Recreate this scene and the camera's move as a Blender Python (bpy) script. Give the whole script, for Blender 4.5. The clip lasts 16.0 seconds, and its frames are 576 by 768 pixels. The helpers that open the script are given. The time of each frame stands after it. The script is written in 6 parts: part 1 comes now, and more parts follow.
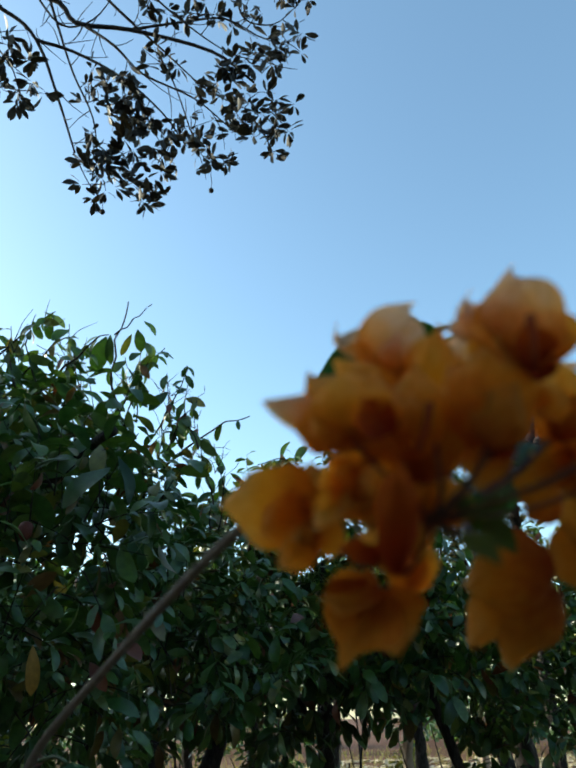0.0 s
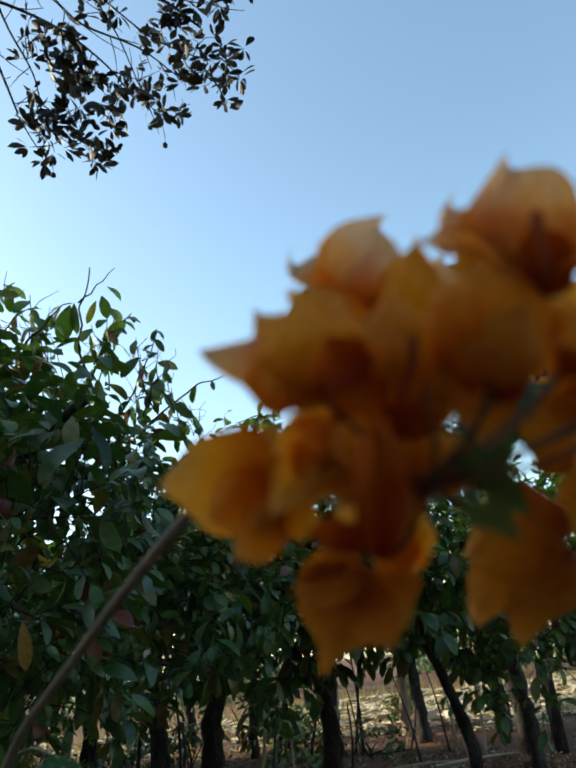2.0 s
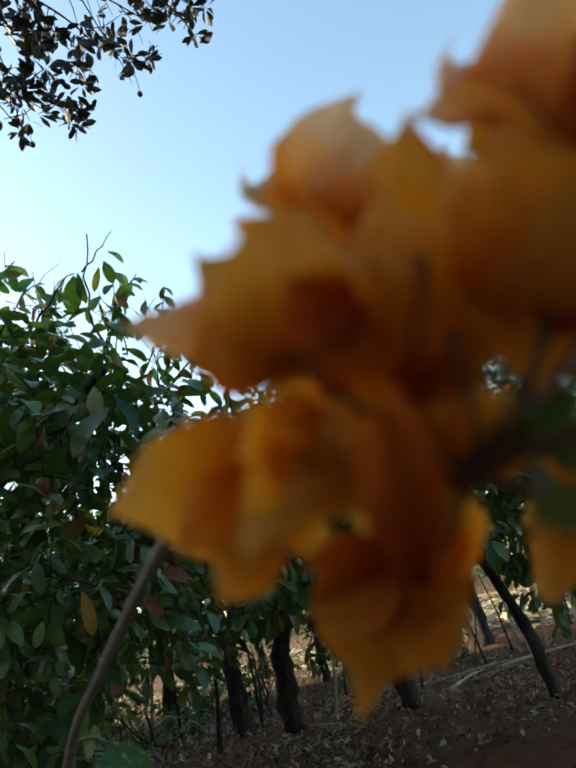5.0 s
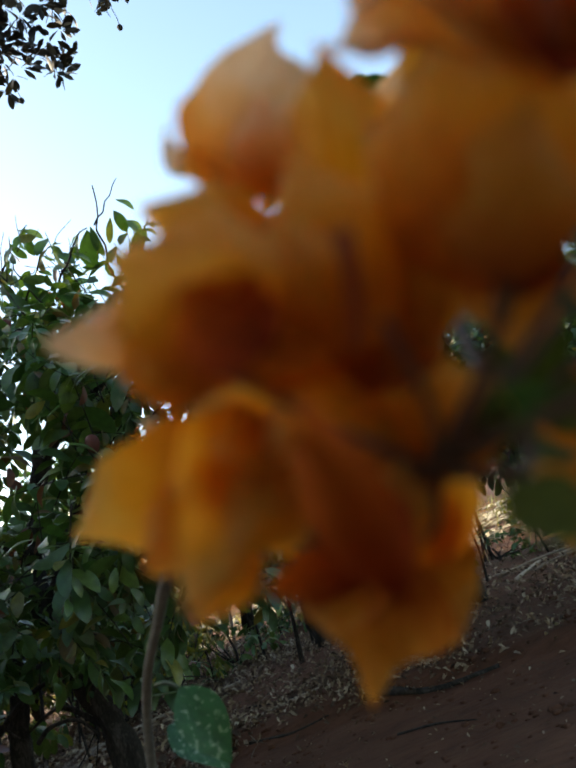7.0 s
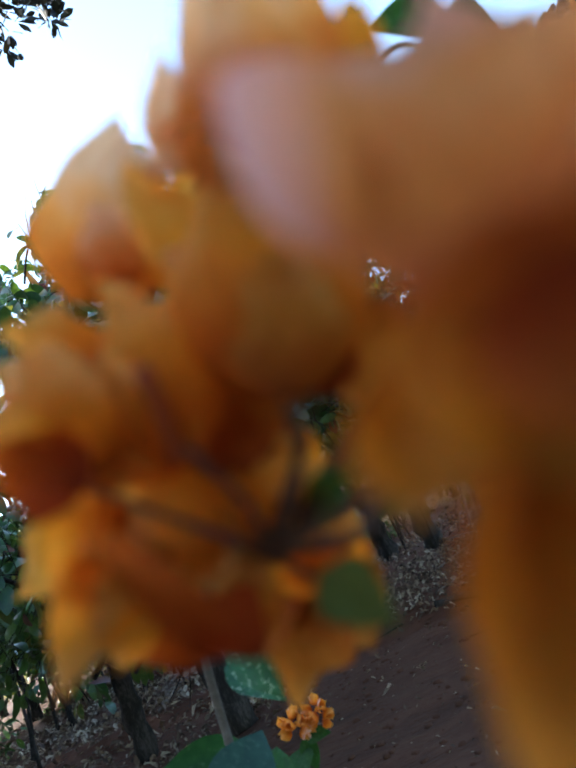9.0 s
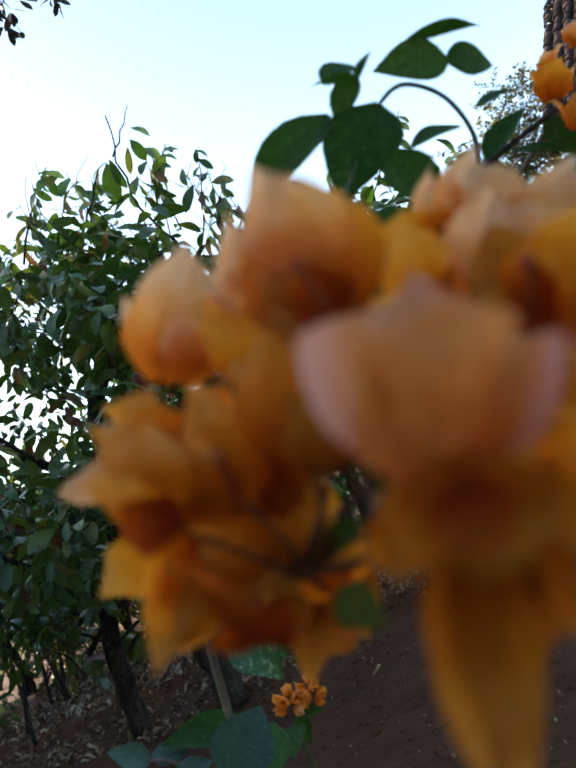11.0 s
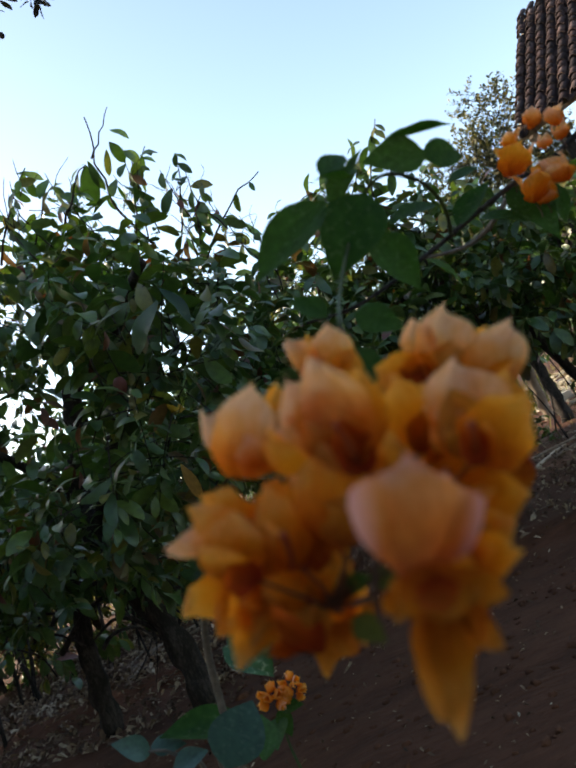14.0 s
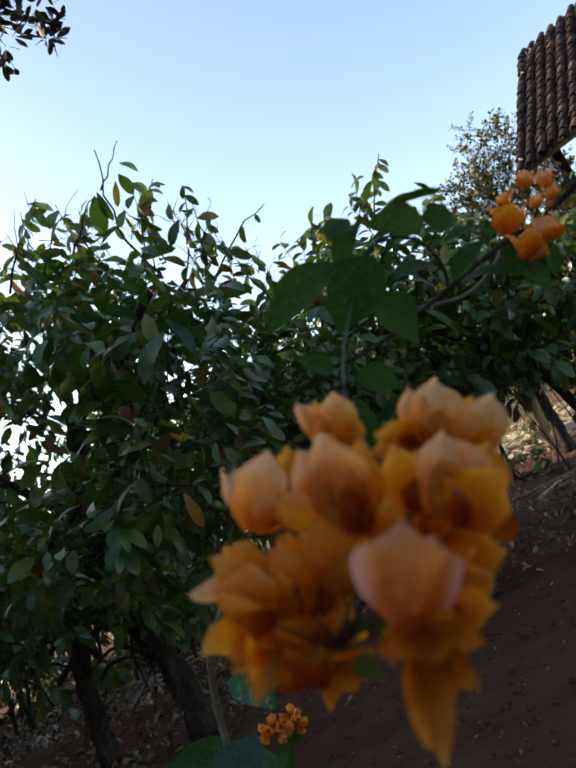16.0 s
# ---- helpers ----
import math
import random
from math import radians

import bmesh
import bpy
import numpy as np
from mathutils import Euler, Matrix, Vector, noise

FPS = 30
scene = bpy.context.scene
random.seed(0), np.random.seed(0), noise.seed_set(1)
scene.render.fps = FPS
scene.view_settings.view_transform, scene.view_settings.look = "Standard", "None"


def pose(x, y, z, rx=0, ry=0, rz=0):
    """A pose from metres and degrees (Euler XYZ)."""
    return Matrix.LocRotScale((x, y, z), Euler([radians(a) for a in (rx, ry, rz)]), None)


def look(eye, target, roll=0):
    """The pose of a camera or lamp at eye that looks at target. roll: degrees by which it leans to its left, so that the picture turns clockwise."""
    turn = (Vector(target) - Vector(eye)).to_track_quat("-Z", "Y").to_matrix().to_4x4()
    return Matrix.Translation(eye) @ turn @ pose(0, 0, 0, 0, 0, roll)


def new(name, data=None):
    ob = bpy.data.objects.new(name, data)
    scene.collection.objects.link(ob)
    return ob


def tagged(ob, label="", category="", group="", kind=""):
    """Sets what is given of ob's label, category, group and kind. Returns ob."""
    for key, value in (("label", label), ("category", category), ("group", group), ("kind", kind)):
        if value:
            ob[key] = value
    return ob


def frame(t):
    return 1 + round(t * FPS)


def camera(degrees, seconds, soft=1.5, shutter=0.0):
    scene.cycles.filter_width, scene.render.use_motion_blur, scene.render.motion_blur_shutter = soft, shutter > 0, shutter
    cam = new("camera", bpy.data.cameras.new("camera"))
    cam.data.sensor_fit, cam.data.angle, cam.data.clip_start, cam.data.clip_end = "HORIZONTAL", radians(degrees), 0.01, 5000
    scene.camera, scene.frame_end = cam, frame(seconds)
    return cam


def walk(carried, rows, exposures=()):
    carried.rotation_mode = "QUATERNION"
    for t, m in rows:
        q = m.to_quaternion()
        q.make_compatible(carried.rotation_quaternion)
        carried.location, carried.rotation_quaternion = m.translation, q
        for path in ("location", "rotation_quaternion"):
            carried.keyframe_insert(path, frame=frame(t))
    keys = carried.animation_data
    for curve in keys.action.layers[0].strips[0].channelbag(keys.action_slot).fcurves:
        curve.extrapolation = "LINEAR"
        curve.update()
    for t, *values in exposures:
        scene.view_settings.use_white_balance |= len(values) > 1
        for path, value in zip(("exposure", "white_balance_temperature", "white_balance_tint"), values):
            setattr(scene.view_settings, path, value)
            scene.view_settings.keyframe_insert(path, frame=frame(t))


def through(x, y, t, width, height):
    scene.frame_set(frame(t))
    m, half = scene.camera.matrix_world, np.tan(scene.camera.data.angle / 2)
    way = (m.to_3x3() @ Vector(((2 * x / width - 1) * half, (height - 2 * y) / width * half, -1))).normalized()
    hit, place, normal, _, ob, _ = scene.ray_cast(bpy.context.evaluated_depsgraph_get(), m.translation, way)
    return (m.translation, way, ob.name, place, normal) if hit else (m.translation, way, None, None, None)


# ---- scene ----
# ---- camera and walk ----
cam = camera(47.53, 16.0, soft=2.6)
cam.data.dof.use_dof = True
cam.data.dof.focus_distance = 2.2
cam.data.dof.aperture_fstop = 14.0
walk(cam, [
    (0, look((-0.0800, 0.0326, 1.2698), (0.2371, 1.7836, 2.1827), -1.46)),
    (0.5, look((-0.0782, 0.0440, 1.2759), (0.2662, 1.8082, 2.1528), -2.53)),
    (1, look((-0.0761, 0.0530, 1.2788), (0.2978, 1.8241, 2.1293), -3.77)),
    (1.5, look((-0.0729, 0.0600, 1.2803), (0.3168, 1.8431, 2.0979), -5.18)),
    (2, look((-0.0675, 0.0672, 1.2844), (0.3284, 1.8632, 2.0703), -6.63)),
    (2.5, look((-0.0635, 0.0728, 1.2864), (0.3261, 1.8846, 2.0384), -7.66)),
    (3, look((-0.0603, 0.0773, 1.2874), (0.3201, 1.9031, 2.0099), -8.47)),
    (3.5, look((-0.0588, 0.0813, 1.2880), (0.3023, 1.9189, 1.9900), -9.65)),
    (4, look((-0.0566, 0.0882, 1.2924), (0.2859, 1.9393, 1.9678), -10.94)),
    (6.5, look((-0.0403, 0.1078, 1.3101), (0.1658, 2.0324, 1.8134), -19.52)),
    (7, look((-0.0354, 0.1073, 1.3109), (0.1092, 2.0523, 1.7539), -21.04)),
    (7.5, look((-0.0307, 0.1052, 1.3134), (0.0631, 2.0631, 1.7110), -22.73)),
    (8, look((-0.0216, 0.1060, 1.3152), (0.0155, 2.0719, 1.6810), -24.48)),
    (8.5, look((-0.0127, 0.1032, 1.3167), (-0.0264, 2.0744, 1.6546), -25.89)),
    (9, look((-0.0024, 0.0963, 1.3180), (-0.0752, 2.0725, 1.6171), -26.78)),
    (11.5, look((0.0017, 0.0475, 1.3333), (-0.0687, 2.0324, 1.5689), -25.17)),
    (12, look((0.0024, 0.0368, 1.3362), (-0.0442, 2.0241, 1.5557), -24.49)),
    (12.5, look((0.0012, 0.0270, 1.3399), (-0.0073, 2.0160, 1.5494), -24.27)),
    (13, look((0.0006, 0.0109, 1.3446), (0.0102, 2.0000, 1.5526), -24.52)),
    (13.5, look((0.0000, -0.0000, 1.3500), (0.0000, 1.9890, 1.5590), -25.00)),
    (14, look((0.0007, -0.0144, 1.3565), (-0.0133, 1.9748, 1.5643), -25.32)),
    (14.5, look((0.0018, -0.0235, 1.3604), (-0.0152, 1.9636, 1.5872), -25.33)),
    (15, look((0.0026, -0.0340, 1.3641), (-0.0102, 1.9514, 1.6050), -25.25)),
    (15.5, look((0.0033, -0.0424, 1.3654), (0.0023, 1.9408, 1.6245), -24.92)),
    (16, look((0.0040, -0.0477, 1.3674), (0.0184, 1.9318, 1.6526), -24.80)),
], exposures=((0.0, 1.14, 5950, -7), (3.0, 1.40, 6700, -1), (4.0, 1.50, 6750, -3), (7.0, 1.78, 6750, 3), (9.0, 2.45, 5500, 4), (11.5, 1.82, 6600, 7), (13.5, 1.58, 6720, 9), (16.0, 1.38, 6770, 10)))

# ---- world, sun ----
SUN_AZ = radians(-64)   # clockwise from +y: the sun stands to the left, a little ahead
SUN_EL = radians(23)
world = bpy.data.worlds.new("sky")
scene.world = world
world.use_nodes = True
wt = world.node_tree
sky = wt.nodes.new("ShaderNodeTexSky")
sky.sky_type = "NISHITA"
sky.sun_disc = False
sky.sun_elevation = SUN_EL
sky.sun_rotation = SUN_AZ
sky.air_density = 1.0
sky.dust_density = 0.9
sky.ozone_density = 0.1
wt.links.new(sky.outputs[0], wt.nodes["Background"].inputs[0])
wt.nodes["Background"].inputs[1].default_value = 0.15
sun = new("sun", bpy.data.lights.new("sun", "SUN"))
sun.data.energy = 4.2
sun.data.angle = radians(0.6)
sun.data.color = (1.0, 0.84, 0.66)
sun_from = Vector((math.sin(SUN_AZ) * math.cos(SUN_EL), math.cos(SUN_AZ) * math.cos(SUN_EL), math.sin(SUN_EL)))
sun.matrix_world = look(sun_from * 50, (0, 0, 0))

# ---- materials ----


def mat_base(name):
    m = bpy.data.materials.new(name)
    m.use_nodes = True
    t = m.node_tree
    return m, t, t.nodes["Principled BSDF"]


def node(t, kind, **values):
    n = t.nodes.new(kind)
    for k, v in values.items():
        n.inputs[k].default_value = v
    return n


def ramp(t, stops):
    r = t.nodes.new("ShaderNodeValToRGB")
    while len(r.color_ramp.elements) < len(stops):
        r.color_ramp.elements.new(0.5)
    for e, (p, c) in zip(r.color_ramp.elements, stops):
        e.position, e.color = p, (*c, 1)
    return r


def chance(t):
    """A number for each piece: by object and by island together."""
    oi = t.nodes.new("ShaderNodeObjectInfo")
    ge = t.nodes.new("ShaderNodeNewGeometry")
    add = t.nodes.new("ShaderNodeMath")
    add.operation = "ADD"
    t.links.new(oi.outputs["Random"], add.inputs[0])
    t.links.new(ge.outputs["Random Per Island"], add.inputs[1])
    fr = t.nodes.new("ShaderNodeMath")
    fr.operation = "FRACT"
    t.links.new(add.outputs[0], fr.inputs[0])
    return fr.outputs[0]


def leaf_mat(name, stops, rough=0.45, through_share=0.35, through_tint=(1.2, 1.25, 0.5), spot=0.0, scale=40.0, gloss=0.38):
    m, t, b = mat_base(name)
    c = ramp(t, stops)
    t.links.new(chance(t), c.inputs[0])
    tex = t.nodes.new("ShaderNodeTexCoord")
    nz = node(t, "ShaderNodeTexNoise", Scale=scale, Detail=4.0)
    t.links.new(tex.outputs["Object"], nz.inputs["Vector"])
    vr = ramp(t, [(0.3, (0.72, 0.72, 0.72)), (0.75, (1.2, 1.2, 1.12))])
    t.links.new(nz.outputs[0], vr.inputs[0])
    mul = t.nodes.new("ShaderNodeMix")
    mul.data_type, mul.blend_type = "RGBA", "MULTIPLY"
    mul.inputs["Factor"].default_value = 1.0
    t.links.new(c.outputs[0], mul.inputs["A"])
    t.links.new(vr.outputs[0], mul.inputs["B"])
    col = mul.outputs["Result"]
    if spot:
        sp = node(t, "ShaderNodeTexNoise", Scale=scale * 1.6, Detail=2.0)
        t.links.new(tex.outputs["Object"], sp.inputs["Vector"])
        sr = ramp(t, [(0.585, (0, 0, 0)), (0.63, (1, 1, 1))])
        t.links.new(sp.outputs[0], sr.inputs[0])
        sm = t.nodes.new("ShaderNodeMix")
        sm.data_type = "RGBA"
        sm.inputs["B"].default_value = (0.45, 0.52, 0.38, 1)
        mm = t.nodes.new("ShaderNodeMath")
        mm.operation = "MULTIPLY"
        mm.inputs[1].default_value = spot
        t.links.new(sr.outputs[0], mm.inputs[0])
        t.links.new(mm.outputs[0], sm.inputs["Factor"])
        t.links.new(col, sm.inputs["A"])
        col = sm.outputs["Result"]
    t.links.new(col, b.inputs["Base Color"])
    b.inputs["Roughness"].default_value = rough
    b.inputs["Specular IOR Level"].default_value = gloss
    bp = node(t, "ShaderNodeBump", Strength=0.25, Distance=0.004)
    t.links.new(nz.outputs[0], bp.inputs["Height"])
    t.links.new(bp.outputs[0], b.inputs["Normal"])
    tr = t.nodes.new("ShaderNodeBsdfTranslucent")
    tm = t.nodes.new("ShaderNodeMix")
    tm.data_type, tm.blend_type = "RGBA", "MULTIPLY"
    tm.inputs["Factor"].default_value = 1.0
    tm.inputs["B"].default_value = (*through_tint, 1)
    t.links.new(col, tm.inputs["A"])
    t.links.new(tm.outputs["Result"], tr.inputs[0])
    mix = node(t, "ShaderNodeMixShader", Fac=through_share)
    t.links.new(b.outputs[0], mix.inputs[1])
    t.links.new(tr.outputs[0], mix.inputs[2])
    t.links.new(mix.outputs[0], t.nodes["Material Output"].inputs[0])
    return m


def rough_mat(name, stops, scale, rough=0.9, bump=0.5, dist=0.01, fine=6.0, pieces=False, stretch=(1, 1, 1), turn=0.0):
    """Stained, grainy surface: two scales of noise and relief."""
    m, t, b = mat_base(name)
    tex = t.nodes.new("ShaderNodeTexCoord")
    mp = t.nodes.new("ShaderNodeMapping")
    mp.inputs["Scale"].default_value = stretch
    mp.inputs["Rotation"].default_value = (0, 0, turn)
    t.links.new(tex.outputs["Object"], mp.inputs[0])
    n1 = node(t, "ShaderNodeTexNoise", Scale=scale, Detail=6.0, Roughness=0.65)
    n2 = node(t, "ShaderNodeTexNoise", Scale=scale * fine, Detail=5.0, Roughness=0.7)
    t.links.new(mp.outputs[0], n1.inputs["Vector"])
    t.links.new(mp.outputs[0], n2.inputs["Vector"])
    add = t.nodes.new("ShaderNodeMix")
    add.inputs[0].default_value = 0.45
    t.links.new(n1.outputs[0], add.inputs[2])
    t.links.new(n2.outputs[0], add.inputs[3])
    src = add.outputs[0]
    if pieces:
        sh = t.nodes.new("ShaderNodeMath")
        sh.operation = "MULTIPLY_ADD"
        sh.inputs[1].default_value = 0.5
        t.links.new(chance(t), sh.inputs[0])
        t.links.new(src, sh.inputs[2])
        off = t.nodes.new("ShaderNodeMath")
        off.operation = "SUBTRACT"
        off.inputs[1].default_value = 0.27
        t.links.new(sh.outputs[0], off.inputs[0])
        src = off.outputs[0]
    c = ramp(t, stops)
    t.links.new(src, c.inputs[0])
    t.links.new(c.outputs[0], b.inputs["Base Color"])
    b.inputs["Roughness"].default_value = rough
    b.inputs["Specular IOR Level"].default_value = 0.25
    bp = node(t, "ShaderNodeBump", Strength=bump, Distance=dist)
    t.links.new(add.outputs[0], bp.inputs["Height"])
    t.links.new(bp.outputs[0], b.inputs["Normal"])
    return m


LEAF = leaf_mat("broad_leaf", [(0.0, (0.032, 0.070, 0.018)), (0.35, (0.048, 0.112, 0.026)), (0.6, (0.092, 0.145, 0.028)),
                               (0.8, (0.04, 0.10, 0.045)), (0.90, (0.17, 0.17, 0.035)), (0.955, (0.11, 0.075, 0.025)), (0.985, (0.13, 0.04, 0.02))], rough=0.36, gloss=0.5, through_share=0.26)
# backlit darkness of these leaves is put into their near-black colour
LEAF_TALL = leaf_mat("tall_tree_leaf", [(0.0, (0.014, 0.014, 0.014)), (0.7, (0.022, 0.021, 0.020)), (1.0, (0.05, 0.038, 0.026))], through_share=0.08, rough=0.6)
LEAF_FINE = leaf_mat("fine_leaf", [(0.0, (0.03, 0.045, 0.02)), (0.5, (0.08, 0.085, 0.035)), (1.0, (0.30, 0.24, 0.09))], through_share=0.2)
LEAF_VINE = leaf_mat("vine_leaf", [(0.0, (0.026, 0.078, 0.014)), (0.6, (0.040, 0.105, 0.022)), (1.0, (0.06, 0.13, 0.03))], rough=0.6, through_share=0.4, spot=0.06, scale=9, gloss=0.15)
LEAF_YOUNG = leaf_mat("young_leaf", [(0.0, (0.048, 0.068, 0.013)), (0.6, (0.068, 0.092, 0.017)), (1.0, (0.095, 0.11, 0.022))], rough=0.65, through_share=0.3, spot=0.05, scale=9, gloss=0.12)
LEAF_SPOT = leaf_mat("spotted_leaf", [(0.0, (0.03, 0.095, 0.03)), (1.0, (0.04, 0.12, 0.045))], rough=0.5, through_share=0.25, spot=0.4, scale=8.0)
LEAF_TEAL = leaf_mat("low_leaf", [(0.0, (0.012, 0.042, 0.026)), (1.0, (0.022, 0.062, 0.038))], rough=0.65, through_share=0.12, spot=0.05, scale=9)
LEAF_SHEEN = leaf_mat("bluish_leaf", [(0.0, (0.035, 0.085, 0.075)), (1.0, (0.05, 0.11, 0.095))], rough=0.42, through_share=0.12, scale=9)
# yellow-green leaf with low sunlight put into its colour
YELLOW_GREEN = leaf_mat("sunlit_leaf", [(0.0, (0.07, 0.10, 0.02)), (0.5, (0.15, 0.16, 0.025)), (1.0, (0.30, 0.26, 0.04))], rough=0.5, through_share=0.45)
YELLOW = leaf_mat("withered_leaf", [(0.0, (0.40, 0.22, 0.06)), (1.0, (0.45, 0.28, 0.08))], rough=0.6)


def bract_mat(name, stops, through=(1.08, 0.78, 0.28), share=0.62, rim=None):
    """Papery bract: deep orange at the base, peach towards the point, with fine veins."""
    m, t, b = mat_base(name)
    tex = t.nodes.new("ShaderNodeTexCoord")
    sep = t.nodes.new("ShaderNodeSeparateXYZ")
    t.links.new(tex.outputs["Object"], sep.inputs[0])
    nz = node(t, "ShaderNodeTexNoise", Scale=5.0, Detail=4.0)
    t.links.new(tex.outputs["Object"], nz.inputs["Vector"])
    a = t.nodes.new("ShaderNodeMath")
    a.operation = "MULTIPLY_ADD"
    a.inputs[1].default_value = 0.64
    t.links.new(nz.outputs[0], a.inputs[0])
    t.links.new(sep.outputs["Y"], a.inputs[2])
    a2 = t.nodes.new("ShaderNodeMath")
    a2.operation = "MULTIPLY_ADD"
    a2.inputs[1].default_value = 0.16
    t.links.new(chance(t), a2.inputs[0])
    t.links.new(a.outputs[0], a2.inputs[2])
    sc = t.nodes.new("ShaderNodeMath")
    sc.operation = "MULTIPLY"
    sc.inputs[1].default_value = 0.55
    t.links.new(a2.outputs[0], sc.inputs[0])
    c = ramp(t, stops)
    t.links.new(sc.outputs[0], c.inputs[0])
    mp = t.nodes.new("ShaderNodeMapping")
    mp.inputs["Scale"].default_value = (22, 2.5, 1)
    t.links.new(tex.outputs["Object"], mp.inputs[0])
    vn = node(t, "ShaderNodeTexNoise", Scale=1.0, Detail=3.0, Distortion=0.8)
    t.links.new(mp.outputs[0], vn.inputs["Vector"])
    vr = ramp(t, [(0.36, (0.80, 0.74, 0.68)), (0.5, (1, 1, 1))])
    t.links.new(vn.outputs[0], vr.inputs[0])
    mul = t.nodes.new("ShaderNodeMix")
    mul.data_type, mul.blend_type = "RGBA", "MULTIPLY"
    mul.inputs["Factor"].default_value = 0.6
    t.links.new(c.outputs[0], mul.inputs["A"])
    t.links.new(vr.outputs[0], mul.inputs["B"])
    col = mul.outputs["Result"]
    if rim:
        side = t.nodes.new("ShaderNodeMath")
        side.operation = "MULTIPLY"
        side.inputs[1].default_value = -1.0
        t.links.new(sep.outputs["X"], side.inputs[0])
        edge = ramp(t, [(0.20, (0, 0, 0)), (0.42, (1, 1, 1))])
        t.links.new(side.outputs[0], edge.inputs[0])
        along = ramp(t, [(0.02, (0, 0, 0)), (0.28, (1, 1, 1))])
        t.links.new(sep.outputs["Y"], along.inputs[0])
        share_rim = t.nodes.new("ShaderNodeMath")
        share_rim.operation = "MULTIPLY"
        t.links.new(edge.outputs[0], share_rim.inputs[0])
        t.links.new(along.outputs[0], share_rim.inputs[1])
        pink = t.nodes.new("ShaderNodeMix")
        pink.data_type = "RGBA"
        pink.inputs["B"].default_value = (*rim, 1)
        t.links.new(share_rim.outputs[0], pink.inputs["Factor"])
        t.links.new(col, pink.inputs["A"])
        col = pink.outputs["Result"]
    t.links.new(col, b.inputs["Base Color"])
    b.inputs["Roughness"].default_value = 0.7
    b.inputs["Specular IOR Level"].default_value = 0.12
    bp = node(t, "ShaderNodeBump", Strength=0.2, Distance=0.02)
    t.links.new(vn.outputs[0], bp.inputs["Height"])
    t.links.new(bp.outputs[0], b.inputs["Normal"])
    tr = t.nodes.new("ShaderNodeBsdfTranslucent")
    tm = t.nodes.new("ShaderNodeMix")
    tm.data_type, tm.blend_type = "RGBA", "MULTIPLY"
    tm.inputs["Factor"].default_value = 1.0
    tm.inputs["B"].default_value = (*through, 1)
    t.links.new(col, tm.inputs["A"])
    t.links.new(tm.outputs["Result"], tr.inputs[0])
    mix = node(t, "ShaderNodeMixShader", Fac=share)
    t.links.new(b.outputs[0], mix.inputs[1])
    t.links.new(tr.outputs[0], mix.inputs[2])
    t.links.new(mix.outputs[0], t.nodes["Material Output"].inputs[0])
    return m


BRACT = bract_mat("bract", [(0.20, (0.48, 0.11, 0.014)), (0.36, (0.70, 0.23, 0.018)), (0.56, (0.84, 0.40, 0.04)), (0.78, (0.91, 0.57, 0.19))])
BRACT_PALE = bract_mat("pale_bract", [(0.20, (0.56, 0.13, 0.014)), (0.36, (0.80, 0.29, 0.03)), (0.52, (0.92, 0.48, 0.14)), (0.72, (0.93, 0.68, 0.49))], (1.05, 0.84, 0.57))
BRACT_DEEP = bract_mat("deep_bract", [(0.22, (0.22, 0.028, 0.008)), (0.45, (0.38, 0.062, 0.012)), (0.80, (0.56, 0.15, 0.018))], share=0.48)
BRACT_PINK = bract_mat("pink_bract", [(0.25, (0.44, 0.07, 0.012)), (0.48, (0.70, 0.23, 0.03)), (0.66, (0.80, 0.35, 0.10)), (0.84, (0.86, 0.54, 0.46))], (1.08, 0.74, 0.58), 0.38, (0.87, 0.54, 0.50))
# browner, dimmer bract: shade on the low and hanging ones is in its colour
BRACT_BROWN_SHADED = bract_mat("brown_shaded_bract", [(0.22, (0.30, 0.06, 0.010)), (0.38, (0.46, 0.14, 0.014)), (0.58, (0.58, 0.25, 0.03)), (0.80, (0.66, 0.36, 0.10))], share=0.42)
BARK = rough_mat("bark", [(0.30, (0.005, 0.004, 0.003)), (0.48, (0.016, 0.013, 0.011)), (0.58, (0.05, 0.042, 0.036)), (0.72, (0.10, 0.088, 0.078))], 12, bump=0.9, dist=0.02, stretch=(1, 1, 0.35))
# paler bark; low sun on the far trunks is put into this colour
BARK_PALE_LIT = rough_mat("pale_lit_bark", [(0.25, (0.12, 0.09, 0.07)), (0.5, (0.26, 0.20, 0.15)), (0.75, (0.42, 0.34, 0.27))], 9, bump=0.8, dist=0.015, stretch=(1, 1, 0.4))
CANE = rough_mat("cane_bark", [(0.25, (0.055, 0.048, 0.040)), (0.5, (0.15, 0.135, 0.112)), (0.75, (0.27, 0.245, 0.21))], 60, bump=0.5, dist=0.002)
STALK = rough_mat("green_stalk", [(0.2, (0.022, 0.042, 0.010)), (0.8, (0.05, 0.07, 0.02))], 120, rough=0.6, bump=0.3, dist=0.001)
STALK_RED = rough_mat("reddish_stalk", [(0.2, (0.035, 0.018, 0.010)), (0.8, (0.10, 0.045, 0.022))], 120, rough=0.6, bump=0.3, dist=0.001)
SOIL = rough_mat("soil", [(0.26, (0.026, 0.010, 0.005)), (0.46, (0.082, 0.033, 0.016)), (0.6, (0.115, 0.048, 0.025)), (0.8, (0.18, 0.082, 0.046))], 1.9, rough=0.95, bump=0.9, dist=0.07, fine=9, stretch=(0.42, 1.25, 1), turn=0.27)
